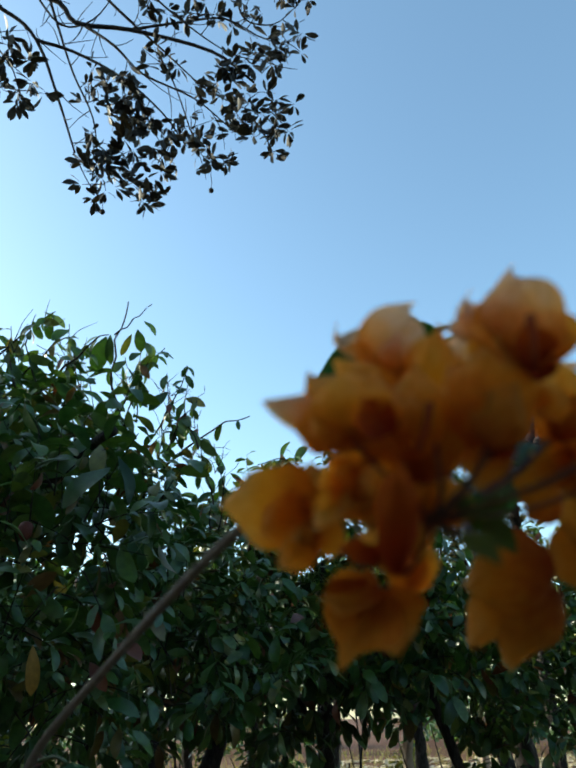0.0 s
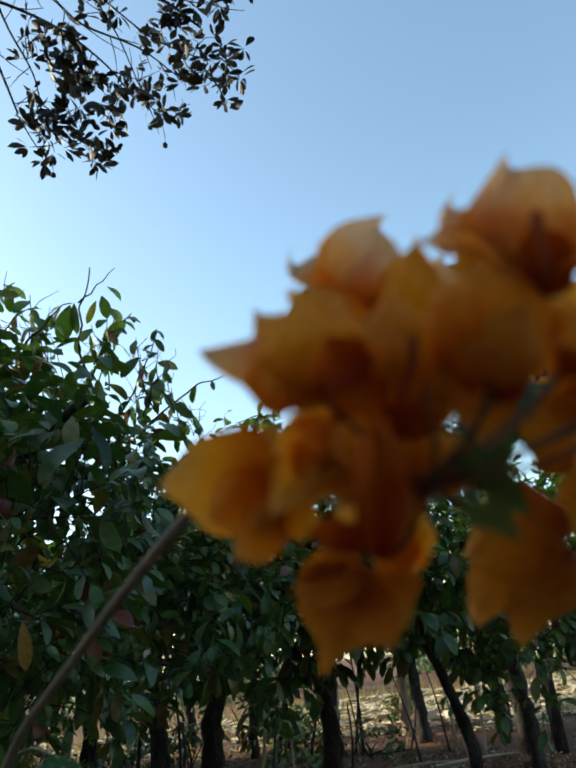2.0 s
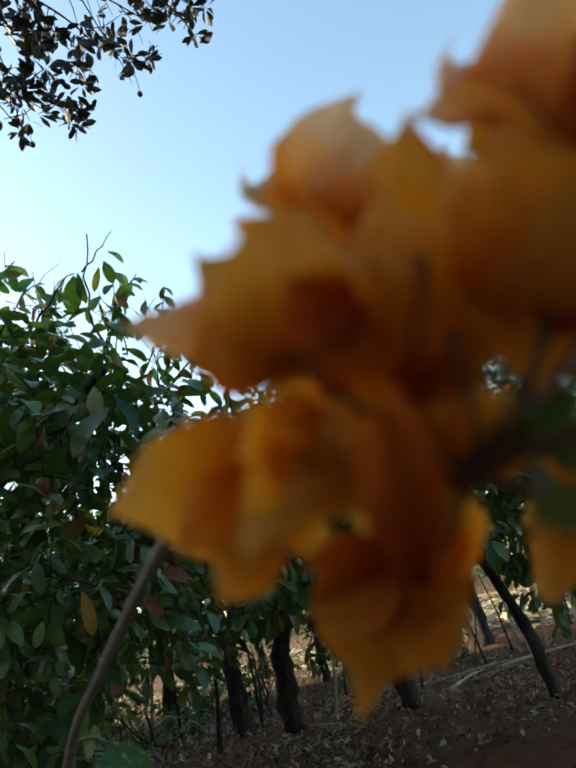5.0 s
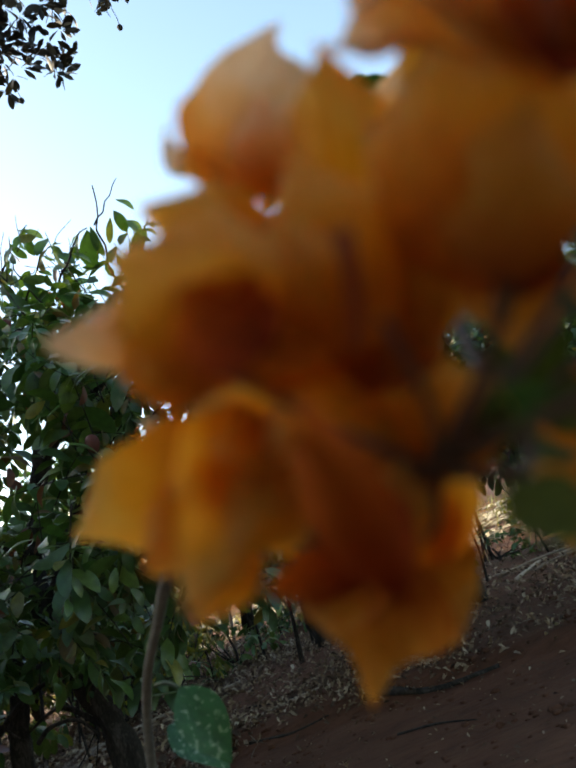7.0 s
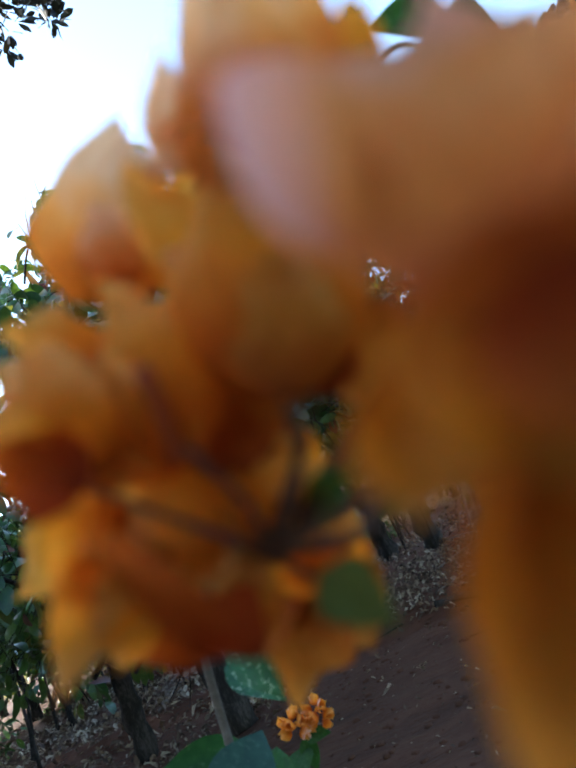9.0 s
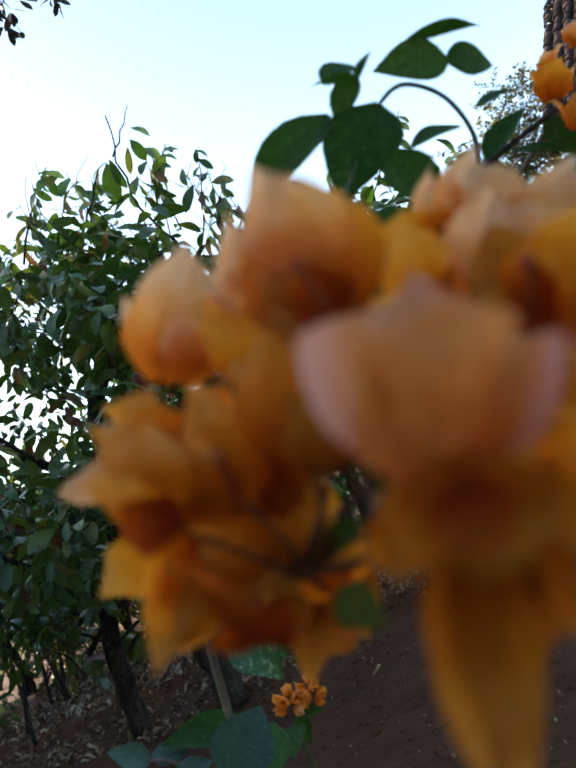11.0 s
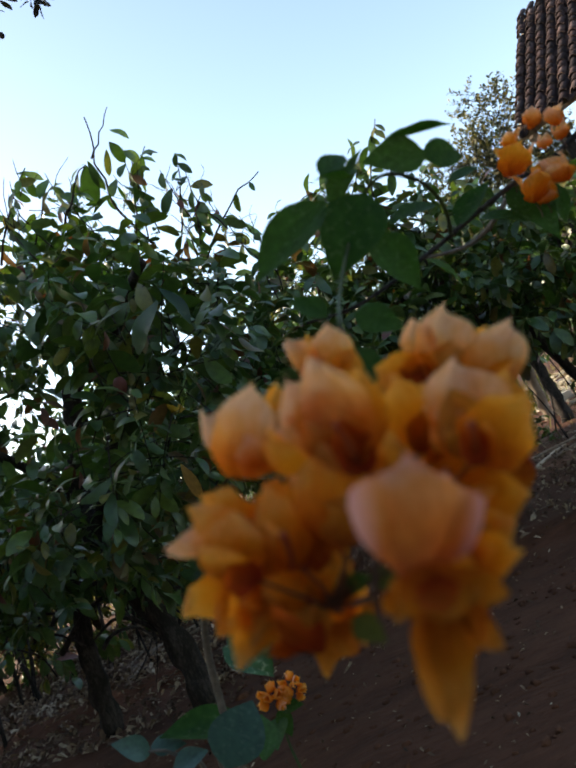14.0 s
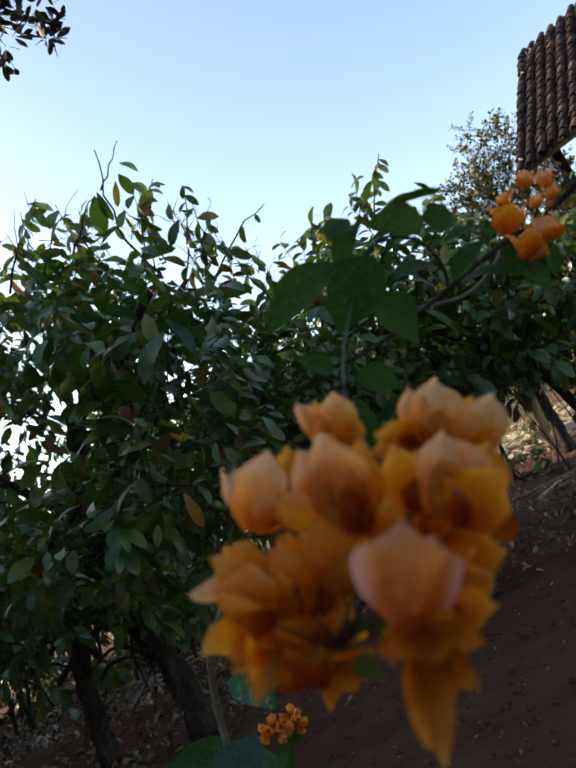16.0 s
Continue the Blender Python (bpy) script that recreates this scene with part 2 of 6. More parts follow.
LITTER = leaf_mat("dry_leaf", [(0.0, (0.06, 0.038, 0.026)), (0.4, (0.16, 0.105, 0.07)), (0.75, (0.30, 0.22, 0.15)), (1.0, (0.50, 0.42, 0.32))], rough=0.8, through_share=0.15, through_tint=(1, 0.8, 0.5))
TWIG_DRY = rough_mat("dry_twig", [(0.25, (0.05, 0.038, 0.03)), (0.5, (0.13, 0.10, 0.078)), (0.8, (0.28, 0.23, 0.18))], 30, bump=0.4, dist=0.002, pieces=True)
WOOD_DRY = rough_mat("dry_wood", [(0.25, (0.16, 0.12, 0.09)), (0.5, (0.30, 0.24, 0.18)), (0.8, (0.45, 0.38, 0.30))], 14, bump=0.5, dist=0.006, pieces=True)
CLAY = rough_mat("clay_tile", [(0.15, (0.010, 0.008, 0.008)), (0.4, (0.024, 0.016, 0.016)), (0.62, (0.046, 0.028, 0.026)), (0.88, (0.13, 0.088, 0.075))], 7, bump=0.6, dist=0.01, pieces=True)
STONE = rough_mat("pale_block", [(0.25, (0.34, 0.30, 0.25)), (0.7, (0.55, 0.50, 0.44))], 6, bump=0.5, dist=0.01)
GRASS = leaf_mat("dry_grass", [(0.0, (0.16, 0.15, 0.05)), (0.5, (0.26, 0.24, 0.08)), (1.0, (0.40, 0.34, 0.16))], rough=0.8, through_share=0.3)
STRAW_SUNLIT = leaf_mat("straw", [(0.0, (0.34, 0.27, 0.17)), (0.5, (0.48, 0.40, 0.27)), (1.0, (0.58, 0.50, 0.36))], rough=0.8, through_share=0.1, through_tint=(1, 0.9, 0.7))
FRUIT = rough_mat("pod_skin", [(0.25, (0.05, 0.012, 0.009)), (0.7, (0.11, 0.03, 0.018))], 30, rough=0.6, bump=0.5, dist=0.004)

TUBE = rough_mat("tube_skin", [(0.25, (0.20, 0.03, 0.008)), (0.7, (0.34, 0.07, 0.012))], 200, rough=0.6, bump=0.3, dist=0.001)

# ---- builders ----


def part(name, me, material, parent, label="", smooth=True, kind=""):
    if isinstance(me, bmesh.types.BMesh):
        data = bpy.data.meshes.new(name)
        me.to_mesh(data)
        me.free()
        me = data
    if smooth and me.polygons:
        me.polygons.foreach_set("use_smooth", [True] * len(me.polygons))
    if material and not me.materials:
        me.materials.append(material)
    ob = new(name, me)
    if parent is not None:
        ob.parent = parent
    return tagged(ob, label, kind=kind)


def thing(name, place, label, category, group="", kind=""):
    ob = new(name)
    ob.empty_display_size = 0.05
    ob.location = place
    return tagged(ob, label, category, group, kind)


def quads(verts, faces, copies):
    """One mesh of many copies of a small quad patch; copies is a stack of 4x4 matrices."""
    v, q, m = np.asarray(verts, float), np.asarray(faces, int), np.asarray(copies, float)
    out = np.einsum("nij,vj->nvi", m[:, :3, :3], v) + m[:, None, :3, 3]
    n, k = out.shape[:2]
    me = bpy.data.meshes.new("patch")
    me.vertices.add(n * k)
    me.vertices.foreach_set("co", out.ravel())
    idx = (q[None] + (np.arange(n) * k)[:, None, None]).reshape(-1)
    me.loops.add(len(idx))
    me.loops.foreach_set("vertex_index", idx)
    me.polygons.add(len(idx) // 4)
    me.polygons.foreach_set("loop_start", np.arange(0, len(idx), 4))
    me.update(calc_edges=True)
    return me


def leaf_patch(length, width, widths, droop=0.25, fold=0.25, wave=0.0, rows=5, across=3, seed=0):
    """A folded, drooping blade along +y, its face to +z."""
    rnd = random.Random(seed)
    prof = np.interp(np.linspace(0, 1, rows), np.linspace(0, 1, len(widths)), widths)
    verts = []
    for i in range(rows):
        u = i / (rows - 1)
        for j in range(across):
            s = 2 * j / (across - 1) - 1
            x = s * prof[i] * width / 2
            z = abs(s) ** 1.3 * fold * prof[i] * width / 2 - droop * length * u * u + wave * width * math.sin(7 * u + 3 * s + rnd.random()) * abs(s)
            verts.append((x, u * length * (1 - 0.12 * droop * u), z))
    faces = [(i * across + j, i * across + j + 1, (i + 1) * across + j + 1, (i + 1) * across + j) for i in range(rows - 1) for j in range(across - 1)]
    return verts, faces


def aim(place, along, face, size=1.0):
    """A matrix that lays a blade's +y along a way and turns its +z towards face."""
    y = Vector(along).normalized()
    z = Vector(face) - Vector(face).dot(y) * y
    if z.length < 1e-4:
        z = y.orthogonal()
    z.normalize()
    x = y.cross(z)
    return Matrix(((x.x * size, y.x * size, z.x * size, place[0]), (x.y * size, y.y * size, z.y * size, place[1]),
                   (x.z * size, y.z * size, z.z * size, place[2]), (0, 0, 0, 1)))


def spline(pts, n):
    p = [Vector(q) for q in pts]
    p = [p[0] * 2 - p[1]] + p + [p[-1] * 2 - p[-2]]
    out = []
    for i in range(1, len(p) - 2):
        for k in range(n):
            u = k / n
            a, b, c, d = p[i - 1], p[i], p[i + 1], p[i + 2]
            out.append(0.5 * ((2 * b) + (c - a) * u + (2 * a - 5 * b + 4 * c - d) * u * u + (3 * b - a - 3 * c + d) * u ** 3))
    out.append(p[-2])
    return out


def tube(bm, pts, r0, r1, sides=8, n=4, knots=0.0):
    """A tapered, slightly knotted round stem along pts."""
    path = spline(pts, n)
    rings, up = [], Vector((0.13, 0.31, 0.94))
    for i, q in enumerate(path):
        way = (path[min(i + 1, len(path) - 1)] - path[max(i - 1, 0)]).normalized()
        a = way.cross(up)
        a = a.normalized() if a.length > 1e-3 else way.orthogonal().normalized()
        b = way.cross(a)
        u = i / (len(path) - 1)
        r = r0 + (r1 - r0) * u
        ring = []
        for k in range(sides):
            w = 2 * math.pi * k / sides
            rr = r * (1 + knots * noise.noise(q * 6 + Vector((math.cos(w), math.sin(w), 0))))
            ring.append(bm.verts.new(q + a * rr * math.cos(w) + b * rr * math.sin(w)))
        rings.append(ring)
    for p, q in zip(rings, rings[1:]):
        for k in range(sides):
            bm.faces.new((p[k], p[(k + 1) % sides], q[(k + 1) % sides], q[k]))
    bm.faces.new(rings[0][::-1])
    bm.faces.new(rings[-1])
    return bm


def stem(name, pts, r0, r1, material, parent, label="", sides=8, n=4, knots=0.0):
    off = parent.location if parent is not None and parent.parent is None else Vector((0, 0, 0))
    bm = tube(bmesh.new(), [Vector(p) - off for p in pts], r0, r1, sides, n, knots)
    return part(name, bm, material, parent, label)


def ball_point(rnd):
    while True:
        p = Vector((rnd.uniform(-1, 1), rnd.uniform(-1, 1), rnd.uniform(-1, 1)))
        if p.length < 1:
            return p


def sprigs(rnd, centre, radius, count, per, hang=0.5, leaf=1.0):
    """Leaf poses of small shoots inside a clump, and the shoots' own lines."""
    mats, lines = [], []
    for _ in range(count):
        d = ball_point(rnd)
        d = d * (0.55 + 0.45 * d.length)
        base = Vector(centre) + d * radius
        way = (d.normalized() * 0.7 + ball_point(rnd) * 0.9 + Vector((0, 0, 0.25))).normalized()
        length = rnd.uniform(0.16, 0.34) * leaf
        lines.append((base - way * 0.18 * leaf, base, base + way * length + Vector((0, 0, -0.05 * leaf))))
        for k in range(per):
            u = (k + 0.5) / per
            spin = k * 2.4 + rnd.random()
            side = way.orthogonal().normalized()
            side = Matrix.Rotation(spin, 3, way) @ side
            along = (way * (0.35 + 0.5 * u) + side * 0.9 + Vector((0, 0, -hang * rnd.uniform(-0.2, 1.8)))).normalized()
            face = Vector((0, 0, 1)) + ball_point(rnd) * 1.1
            mats.append(aim(base + way * length * u, along, face, leaf * rnd.uniform(0.45, 1.25)))
    return mats, lines


def twig_mesh(lines, r):
    bm = bmesh.new()
    for pts in lines:
        tube(bm, pts, r, r * 0.45, 3, 2)
    return bm


BROAD = leaf_patch(0.165, 0.066, [0.06, 0.42, 0.74, 0.92, 1.0, 1.0, 0.92, 0.70, 0.10], droop=0.26, fold=0.20, wave=0.07, rows=8)
SMALL = leaf_patch(0.085, 0.034, [0.06, 0.45, 0.82, 1.0, 0.86, 0.12], droop=0.12, fold=0.25, rows=6)
FINE = leaf_patch(0.06, 0.03, [0.1, 0.9, 1.0, 0.1], droop=0.1, fold=0.2, rows=4)


def tree(place, trunk, r, limbs, lumps, label, leaf_material=LEAF, patch=BROAD, bark=BARK, per=8, density=33, hang=0.6, leaf=1.0, seed=1):
    """A tree: trunk, limbs and a crown of many single leaves on shoots. lumps: (centre, radius)."""
    rnd = random.Random(seed)
    root = thing("tree", place, label, "tree", "orchard trees")
    base = Vector(place)
    stem("trunk", trunk, r, r * 0.62, bark, root, n=8, sides=12, knots=0.55)
    for pts, r0 in limbs:
        stem("limb", pts, r0, r0 * 0.4, bark, root, n=4, sides=7, knots=0.3)
    mats, lines = [], []
    for centre, radius in lumps:
        m, l = sprigs(rnd, centre, radius, max(3, int(density * (radius / 0.5) ** 2)), per, hang, leaf)
        mats += m
        lines += l
    shift = Matrix.Translation(-base)
    if mats:
        tagged(part("crown", quads(*patch, [shift @ m for m in mats]), leaf_material, root), kind="stuff")
        part("twig_growth", twig_mesh([[q - base for q in p] for p in lines], 0.0045 * leaf), bark, root, kind="stuff")
    return root


# ---- ground ----


def rise(x, y):
    """Height of the soil: a low worn bank beyond the path, and shallow unevenness."""
    edge = 5.15 - 0.28 * x + 0.25 * noise.noise((x * 0.8, 3.1, 0))
    s = min(1, max(0, (y - edge) / 0.22))
    bank = 0.11 * s * s * (3 - 2 * s) if x < 2.2 else 0.11 * s * s * (3 - 2 * s) * max(0, 1 - (x - 2.2) / 1.2)
    fade = max(0.0, 1 - math.hypot(x, y - 5) / 25)
    u, v = x * 0.963 - y * 0.27, x * 0.27 + y * 0.963
    near = max(0.0, 1 - abs(y - edge + 0.25) / 1.1)
    bank -= near * 0.035 * max(0.0, noise.noise((u * 0.9, v * 4.5, 8.8)))
    return fade * (bank + 0.05 * noise.noise((x * 0.5, y * 0.5, 0)) + 0.022 * noise.noise((x * 2.3, y * 2.3, 1.7)) + 0.010 * noise.noise((x * 7, y * 7, 4.2)))


def axis(lo, hi, step, far):
    a = list(np.arange(lo, hi + 1e-6, step))
    out, s, v = [], step, hi
    while v < far:
        s *= 1.35
        v += s
        out.append(v)
    low, s, v = [], step, lo
    while v > -far:
        s *= 1.35
        v -= s
        low.append(v)
    return low[::-1] + a + out


gx, gy = axis(-6, 6, 0.085, 900), axis(0.5, 13, 0.085, 900)
gv = np.array([(x, y, rise(x, y)) for y in gy for x in gx])
nx = len(gx)
gf = np.array([(j * nx + i, j * nx + i + 1, (j + 1) * nx + i + 1, (j + 1) * nx + i) for j in range(len(gy) - 1) for i in range(nx - 1)])
ground = part("ground", quads(gv, gf, np.eye(4)[None]), SOIL, None)
tagged(ground, "bare reddish-brown soil with clods and a low bank", "ground", kind="structure")

# ---- orchard trees ----
tree((-1.53, 4.89, 0.05), [(-1.53, 4.89, 0), (-1.60, 4.95, 0.5), (-1.78, 5.0, 1.1), (-1.85, 4.9, 1.7), (-1.6, 4.75, 2.2), (-1.45, 4.6, 2.5)], 0.10,
     [([(-1.70, 5.0, 0.95), (-1.95, 5.3, 1.05), (-2.2, 5.6, 0.75)], 0.035), ([(-1.62, 4.95, 0.55), (-1.95, 5.05, 0.82), (-2.3, 5.2, 0.72)], 0.022), ([(-1.8, 4.95, 1.5), (-1.2, 4.2, 2.0), (-0.7, 3.2, 2.3), (-0.35, 2.6, 2.35)], 0.05),
      ([(-1.5, 4.65, 2.4), (-1.1, 4.5, 2.7), (-0.8, 4.4, 2.95)], 0.03), ([(-1.8, 4.9, 1.8), (-2.1, 4.2, 2.4), (-2.0, 3.6, 2.9)], 0.045)],
     [((-1.34, 3.78, 2.95), 0.36), ((-1.07, 3.78, 2.89), 0.36), ((-0.80, 4.17, 3.02), 0.32), ((-0.53, 4.29, 2.85), 0.34), ((-0.26, 4.41, 2.68), 0.24),
      ((-0.04, 4.19, 2.14), 0.26), ((-1.14, 3.42, 2.62), 0.22), ((-0.78, 3.15, 2.38), 0.36), ((-0.44, 2.87, 2.17), 0.32), ((-0.18, 4.22, 2.61), 0.2),
      ((-0.75, 2.99, 2.05), 0.20), ((-0.54, 2.61, 1.91), 0.36), ((-0.46, 3.10, 2.01), 0.30), ((-1.06, 2.86, 1.59), 0.24), ((-0.74, 2.85, 1.62), 0.42),
      ((-0.49, 3.35, 1.63), 0.42), ((-1.18, 3.28, 1.46), 0.38), ((-0.73, 3.30, 1.31), 0.40), ((-1.59, 3.27, 1.57), 0.28), ((-0.07, 4.11, 1.96), 0.5),
      ((-1.84, 3.75, 3.14), 0.4), ((-1.57, 4.41, 3.48), 0.26), ((-1.25, 4.42, 3.37), 0.26), ((-1.83, 4.67, 3.06), 0.24), ((-0.21, 4.84, 2.50), 0.26), ((-0.46, 4.79, 2.85), 0.24), ((-0.76, 4.70, 2.85), 0.26), ((-1.10, 4.66, 3.08), 0.26), ((-2.25, 5.06, 2.52), 0.08), ((-1.66, 4.06, 2.41), 0.13), ((-1.52, 4.22, 2.65), 0.11), ((-1.79, 4.42, 2.72), 0.10), ((-1.93, 5.01, 2.79), 0.08), ((-1.93, 4.79, 2.96), 0.10), ((-1.93, 5.10, 2.18), 0.08), ((-2.13, 3.30, 2.08), 0.3), ((-2.06, 4.21, 1.40), 0.36), ((-1.79, 4.53, 1.26), 0.34), ((-1.52, 4.86, 1.07), 0.30), ((-1.30, 5.08, 0.87), 0.32), ((-2.68, 4.64, 1.22), 0.36), ((-0.11, 3.96, 1.64), 0.45), ((0.33, 4.33, 1.65), 0.5), ((-2.34, 4.90, 2.21), 0.15), ((-1.89, 4.90, 3.00), 0.12), ((-2.49, 4.90, 1.95), 0.18), ((-2.07, 4.90, 1.96), 0.18)],
     "broad-leaved orchard tree with a dense drooping crown and leaning trunk", seed=3, density=40, leaf=0.85)
# thin shoots that stand out of the crown against the sky


def shoot(owner, pts, r, leaves, seed, size=1.0, patch=BROAD, material=LEAF):
    """A bare or sparsely leaved shoot: stem and single leaves, each an own part."""
    rnd = random.Random(seed)
    base = owner.location
    bend = [Vector(p) + (ball_point(rnd) * 0.02 if 0 < i else Vector((0, 0, 0))) for i, p in enumerate(spline(pts, 3))]
    stem("shoot", bend, r, r * 0.4, BARK, owner, sides=5, n=2)
    path = spline(bend, 3)
    data = quads(*patch, np.eye(4)[None])
    data.materials.append(material)
    for k in range(leaves):
        q = path[int((0.3 + 0.7 * (k + 0.5) / leaves) * (len(path) - 1))]
        along = Vector((math.cos(k * 2.4), math.sin(k * 2.4), rnd.uniform(-2.0, -0.3)))
        ob = part("leaf", data, None, owner)
        ob.matrix_basis = Matrix.Translation(-base) @ aim(q, along, Vector((-0.2, -0.7, 0.6)) + ball_point(rnd) * 0.8, size * rnd.uniform(0.6, 1.15))


main_tree = bpy.data.objects["tree"]
shoot(main_tree, [(-0.45, 4.36, 3.09), (-0.57, 4.36, 3.42), (-0.58, 4.33, 3.78), (-0.52, 4.28, 4.13)], 0.012, 0, 1)
shoot(main_tree, [(-0.60, 4.32, 3.83), (-0.47, 4.30, 3.96), (-0.33, 4.28, 4.10)], 0.007, 0, 2)
shoot(main_tree, [(-0.83, 3.74, 3.19), (-0.68, 3.62, 3.31), (-0.55, 3.56, 3.39)], 0.008, 2, 3, 1.0)
shoot(main_tree, [(-0.19, 4.39, 2.82), (0.14, 4.35, 3.12), (0.40, 4.33, 3.24)], 0.009, 3, 4, 0.7)
shoot(main_tree, [(-0.54, 4.35, 3.13), (-0.39, 4.38, 3.59), (-0.22, 4.36, 3.76)], 0.008, 11, 5, 1.0)
shoot(main_tree, [(-0.29, 4.36, 3.01), (-0.13, 4.31, 3.35), (-0.06, 4.29, 3.55)], 0.007, 6, 6, 0.7)
shoot(main_tree, [(-1.28, 3.75, 3.14), (-1.04, 3.70, 3.45), (-0.90, 3.68, 3.60)], 0.008, 10, 7, 0.8)
shoot(main_tree, [(-1.04, 3.74, 3.16), (-0.87, 3.71, 3.38), (-0.75, 3.70, 3.42)], 0.006, 8, 8, 0.8)
shoot(main_tree, [(-0.16, 4.28, 2.92), (-0.08, 4.24, 3.14), (0.04, 4.22, 3.27)], 0.006, 8, 9, 0.8)

rnd = random.Random(222)
TOPS = [(-1.01, 3.68, 3.57), (-1.14, 3.70, 3.47), (-0.83, 3.78, 3.57), (-0.83, 3.90, 3.49), (-0.39, 4.27, 3.70), (-0.20, 4.29, 3.54), (-0.16, 4.31, 3.41), (-0.04, 4.30, 3.43), (0.04, 4.34, 3.16), (0.16, 4.36, 3.00), (-0.51, 4.28, 3.64), (0.25, 4.48, 2.86)]
for k, top in enumerate(TOPS):
    top = Vector(top)
    foot = top + Vector((rnd.uniform(-0.15, 0.15), rnd.uniform(-0.1, 0.2), -rnd.uniform(0.45, 0.65)))
    mid = foot.lerp(top, 0.5) + Vector((rnd.uniform(-0.06, 0.06), 0, 0.02))
    shoot(main_tree, [foot, mid, top], 0.006, 8 if k % 3 else 4, 300 + k, 1.0)
    for j in range(5):
        b = foot.lerp(top, rnd.uniform(0.3, 0.85))
        e = b + Vector((rnd.uniform(-0.2, 0.2), rnd.uniform(-0.05, 0.05), rnd.uniform(0.0, 0.26)))
        stem("twig", [b, b.lerp(e, 0.35) + ball_point(rnd) * 0.04, b.lerp(e, 0.7) + ball_point(rnd) * 0.03, e], 0.0035, 0.0015, BARK, main_tree, sides=4, n=2)

# bare crooked branches below the crown
for pts, r in (([(-2.15, 5.00, 0.66), (-2.04, 4.99, 0.73), (-1.84, 4.94, 0.72), (-1.71, 4.91, 0.59)], 0.017), ([(-2.61, 5.07, 0.96), (-2.44, 5.08, 0.88), (-2.29, 5.09, 0.71)], 0.014),
               ([(-2.50, 5.09, 0.75), (-2.26, 5.07, 0.92), (-2.07, 5.06, 1.00), (-1.81, 4.96, 1.01)], 0.024), ([(-1.74, 4.91, 0.60), (-1.87, 4.97, 0.47), (-2.02, 5.03, 0.36)], 0.006),
               ([(-2.04, 5.05, 1.13), (-1.86, 4.95, 1.11), (-1.78, 4.97, 0.95)], 0.020), ([(-2.48, 4.65, 1.07), (-2.29, 4.65, 1.10), (-2.11, 4.66, 1.05), (-1.97, 4.75, 1.09)], 0.012),
               ([(-1.72, 4.91, 0.57), (-1.79, 4.93, 0.41), (-1.90, 5.04, 0.26)], 0.004), ([(-2.57, 4.67, 0.96), (-2.49, 4.78, 0.83), (-2.50, 4.90, 0.64)], 0.008),
               ([(-1.76, 4.87, 0.91), (-1.54, 4.77, 0.95), (-1.37, 4.68, 0.88), (-1.14, 4.57, 0.88)], 0.016), ([(-1.79, 4.95, 1.10), (-1.67, 4.83, 1.30), (-1.49, 4.71, 1.47)], 0.018)):
    stem("branch", pts, r, r * 0.6, BARK, main_tree, sides=6, n=4, knots=0.35)

ORCHARD = "broad-leaved orchard tree with a dark drooping crown over bare soil"


def orchard_tree(x, y, lean, height, r, lumps, seed, bark=BARK, leaf=1.0, density=30, label=ORCHARD):
    z = rise(x, y)
    top = (x + lean[0], y + lean[1], height)
    trunk = [(x, y, z - 0.05), (x + lean[0] * 0.1, y + lean[1] * 0.2, height * 0.3), (x + lean[0] * 0.55, y + lean[1] * 0.5, height * 0.65), top]
    limbs = []
    for k, (c, rad) in enumerate(lumps[:7]):
        a = Vector(trunk[2]).lerp(Vector(top), (k % 4) / 4)
        b = a.lerp(Vector(c), 0.55) + Vector((0, 0, -0.12))
        limbs.append(([a, b, c], r * 0.4))
    return tree((x, y, z), trunk, r, limbs, lumps, label, bark=bark, seed=seed, leaf=leaf, density=density)


orchard_tree(-2.44, 5.29, (0.25, 0.1), 1.9, 0.085, [((-2.67, 4.93, 1.99), 0.3), ((-2.40, 4.16, 1.72), 0.45), ((-2.45, 5.00, 1.30), 0.30), ((-2.80, 5.50, 0.98), 0.28), ((-2.10, 5.00, 1.46), 0.34), ((-3.05, 5.90, 0.86), 0.28), ((-2.50, 5.60, 0.82), 0.20), ((-1.62, 5.60, 1.14), 0.24), ((-1.84, 5.00, 2.95), 0.17), ((-2.22, 5.00, 2.57), 0.16), ((-1.92, 5.00, 2.62), 0.09), ((-2.08, 5.00, 2.40), 0.15)], 11)
orchard_tree(-0.13, 8.19, (-0.1, -0.3), 2.2, 0.11, [((0.46, 6.01, 2.79), 0.5), ((-0.24, 5.89, 2.23), 0.35), ((-0.13, 6.16, 1.74), 0.55), ((-0.95, 5.95, 1.87), 0.5), ((-0.33, 6.31, 1.57), 0.55), ((0.26, 6.37, 1.68), 0.5)], 12)
orchard_tree(0.36, 7.58, (0.2, -0.5), 2.2, 0.12, [((0.53, 5.01, 2.67), 0.38), ((0.80, 5.11, 2.70), 0.42), ((1.19, 5.18, 2.86), 0.36), ((0.49, 4.90, 2.05), 0.5), ((0.09, 4.93, 1.91), 0.45), ((-0.35, 4.79, 1.46), 0.4), ((0.81, 5.60, 1.73), 0.5), ((0.52, 6.05, 1.24), 0.4)], 13)
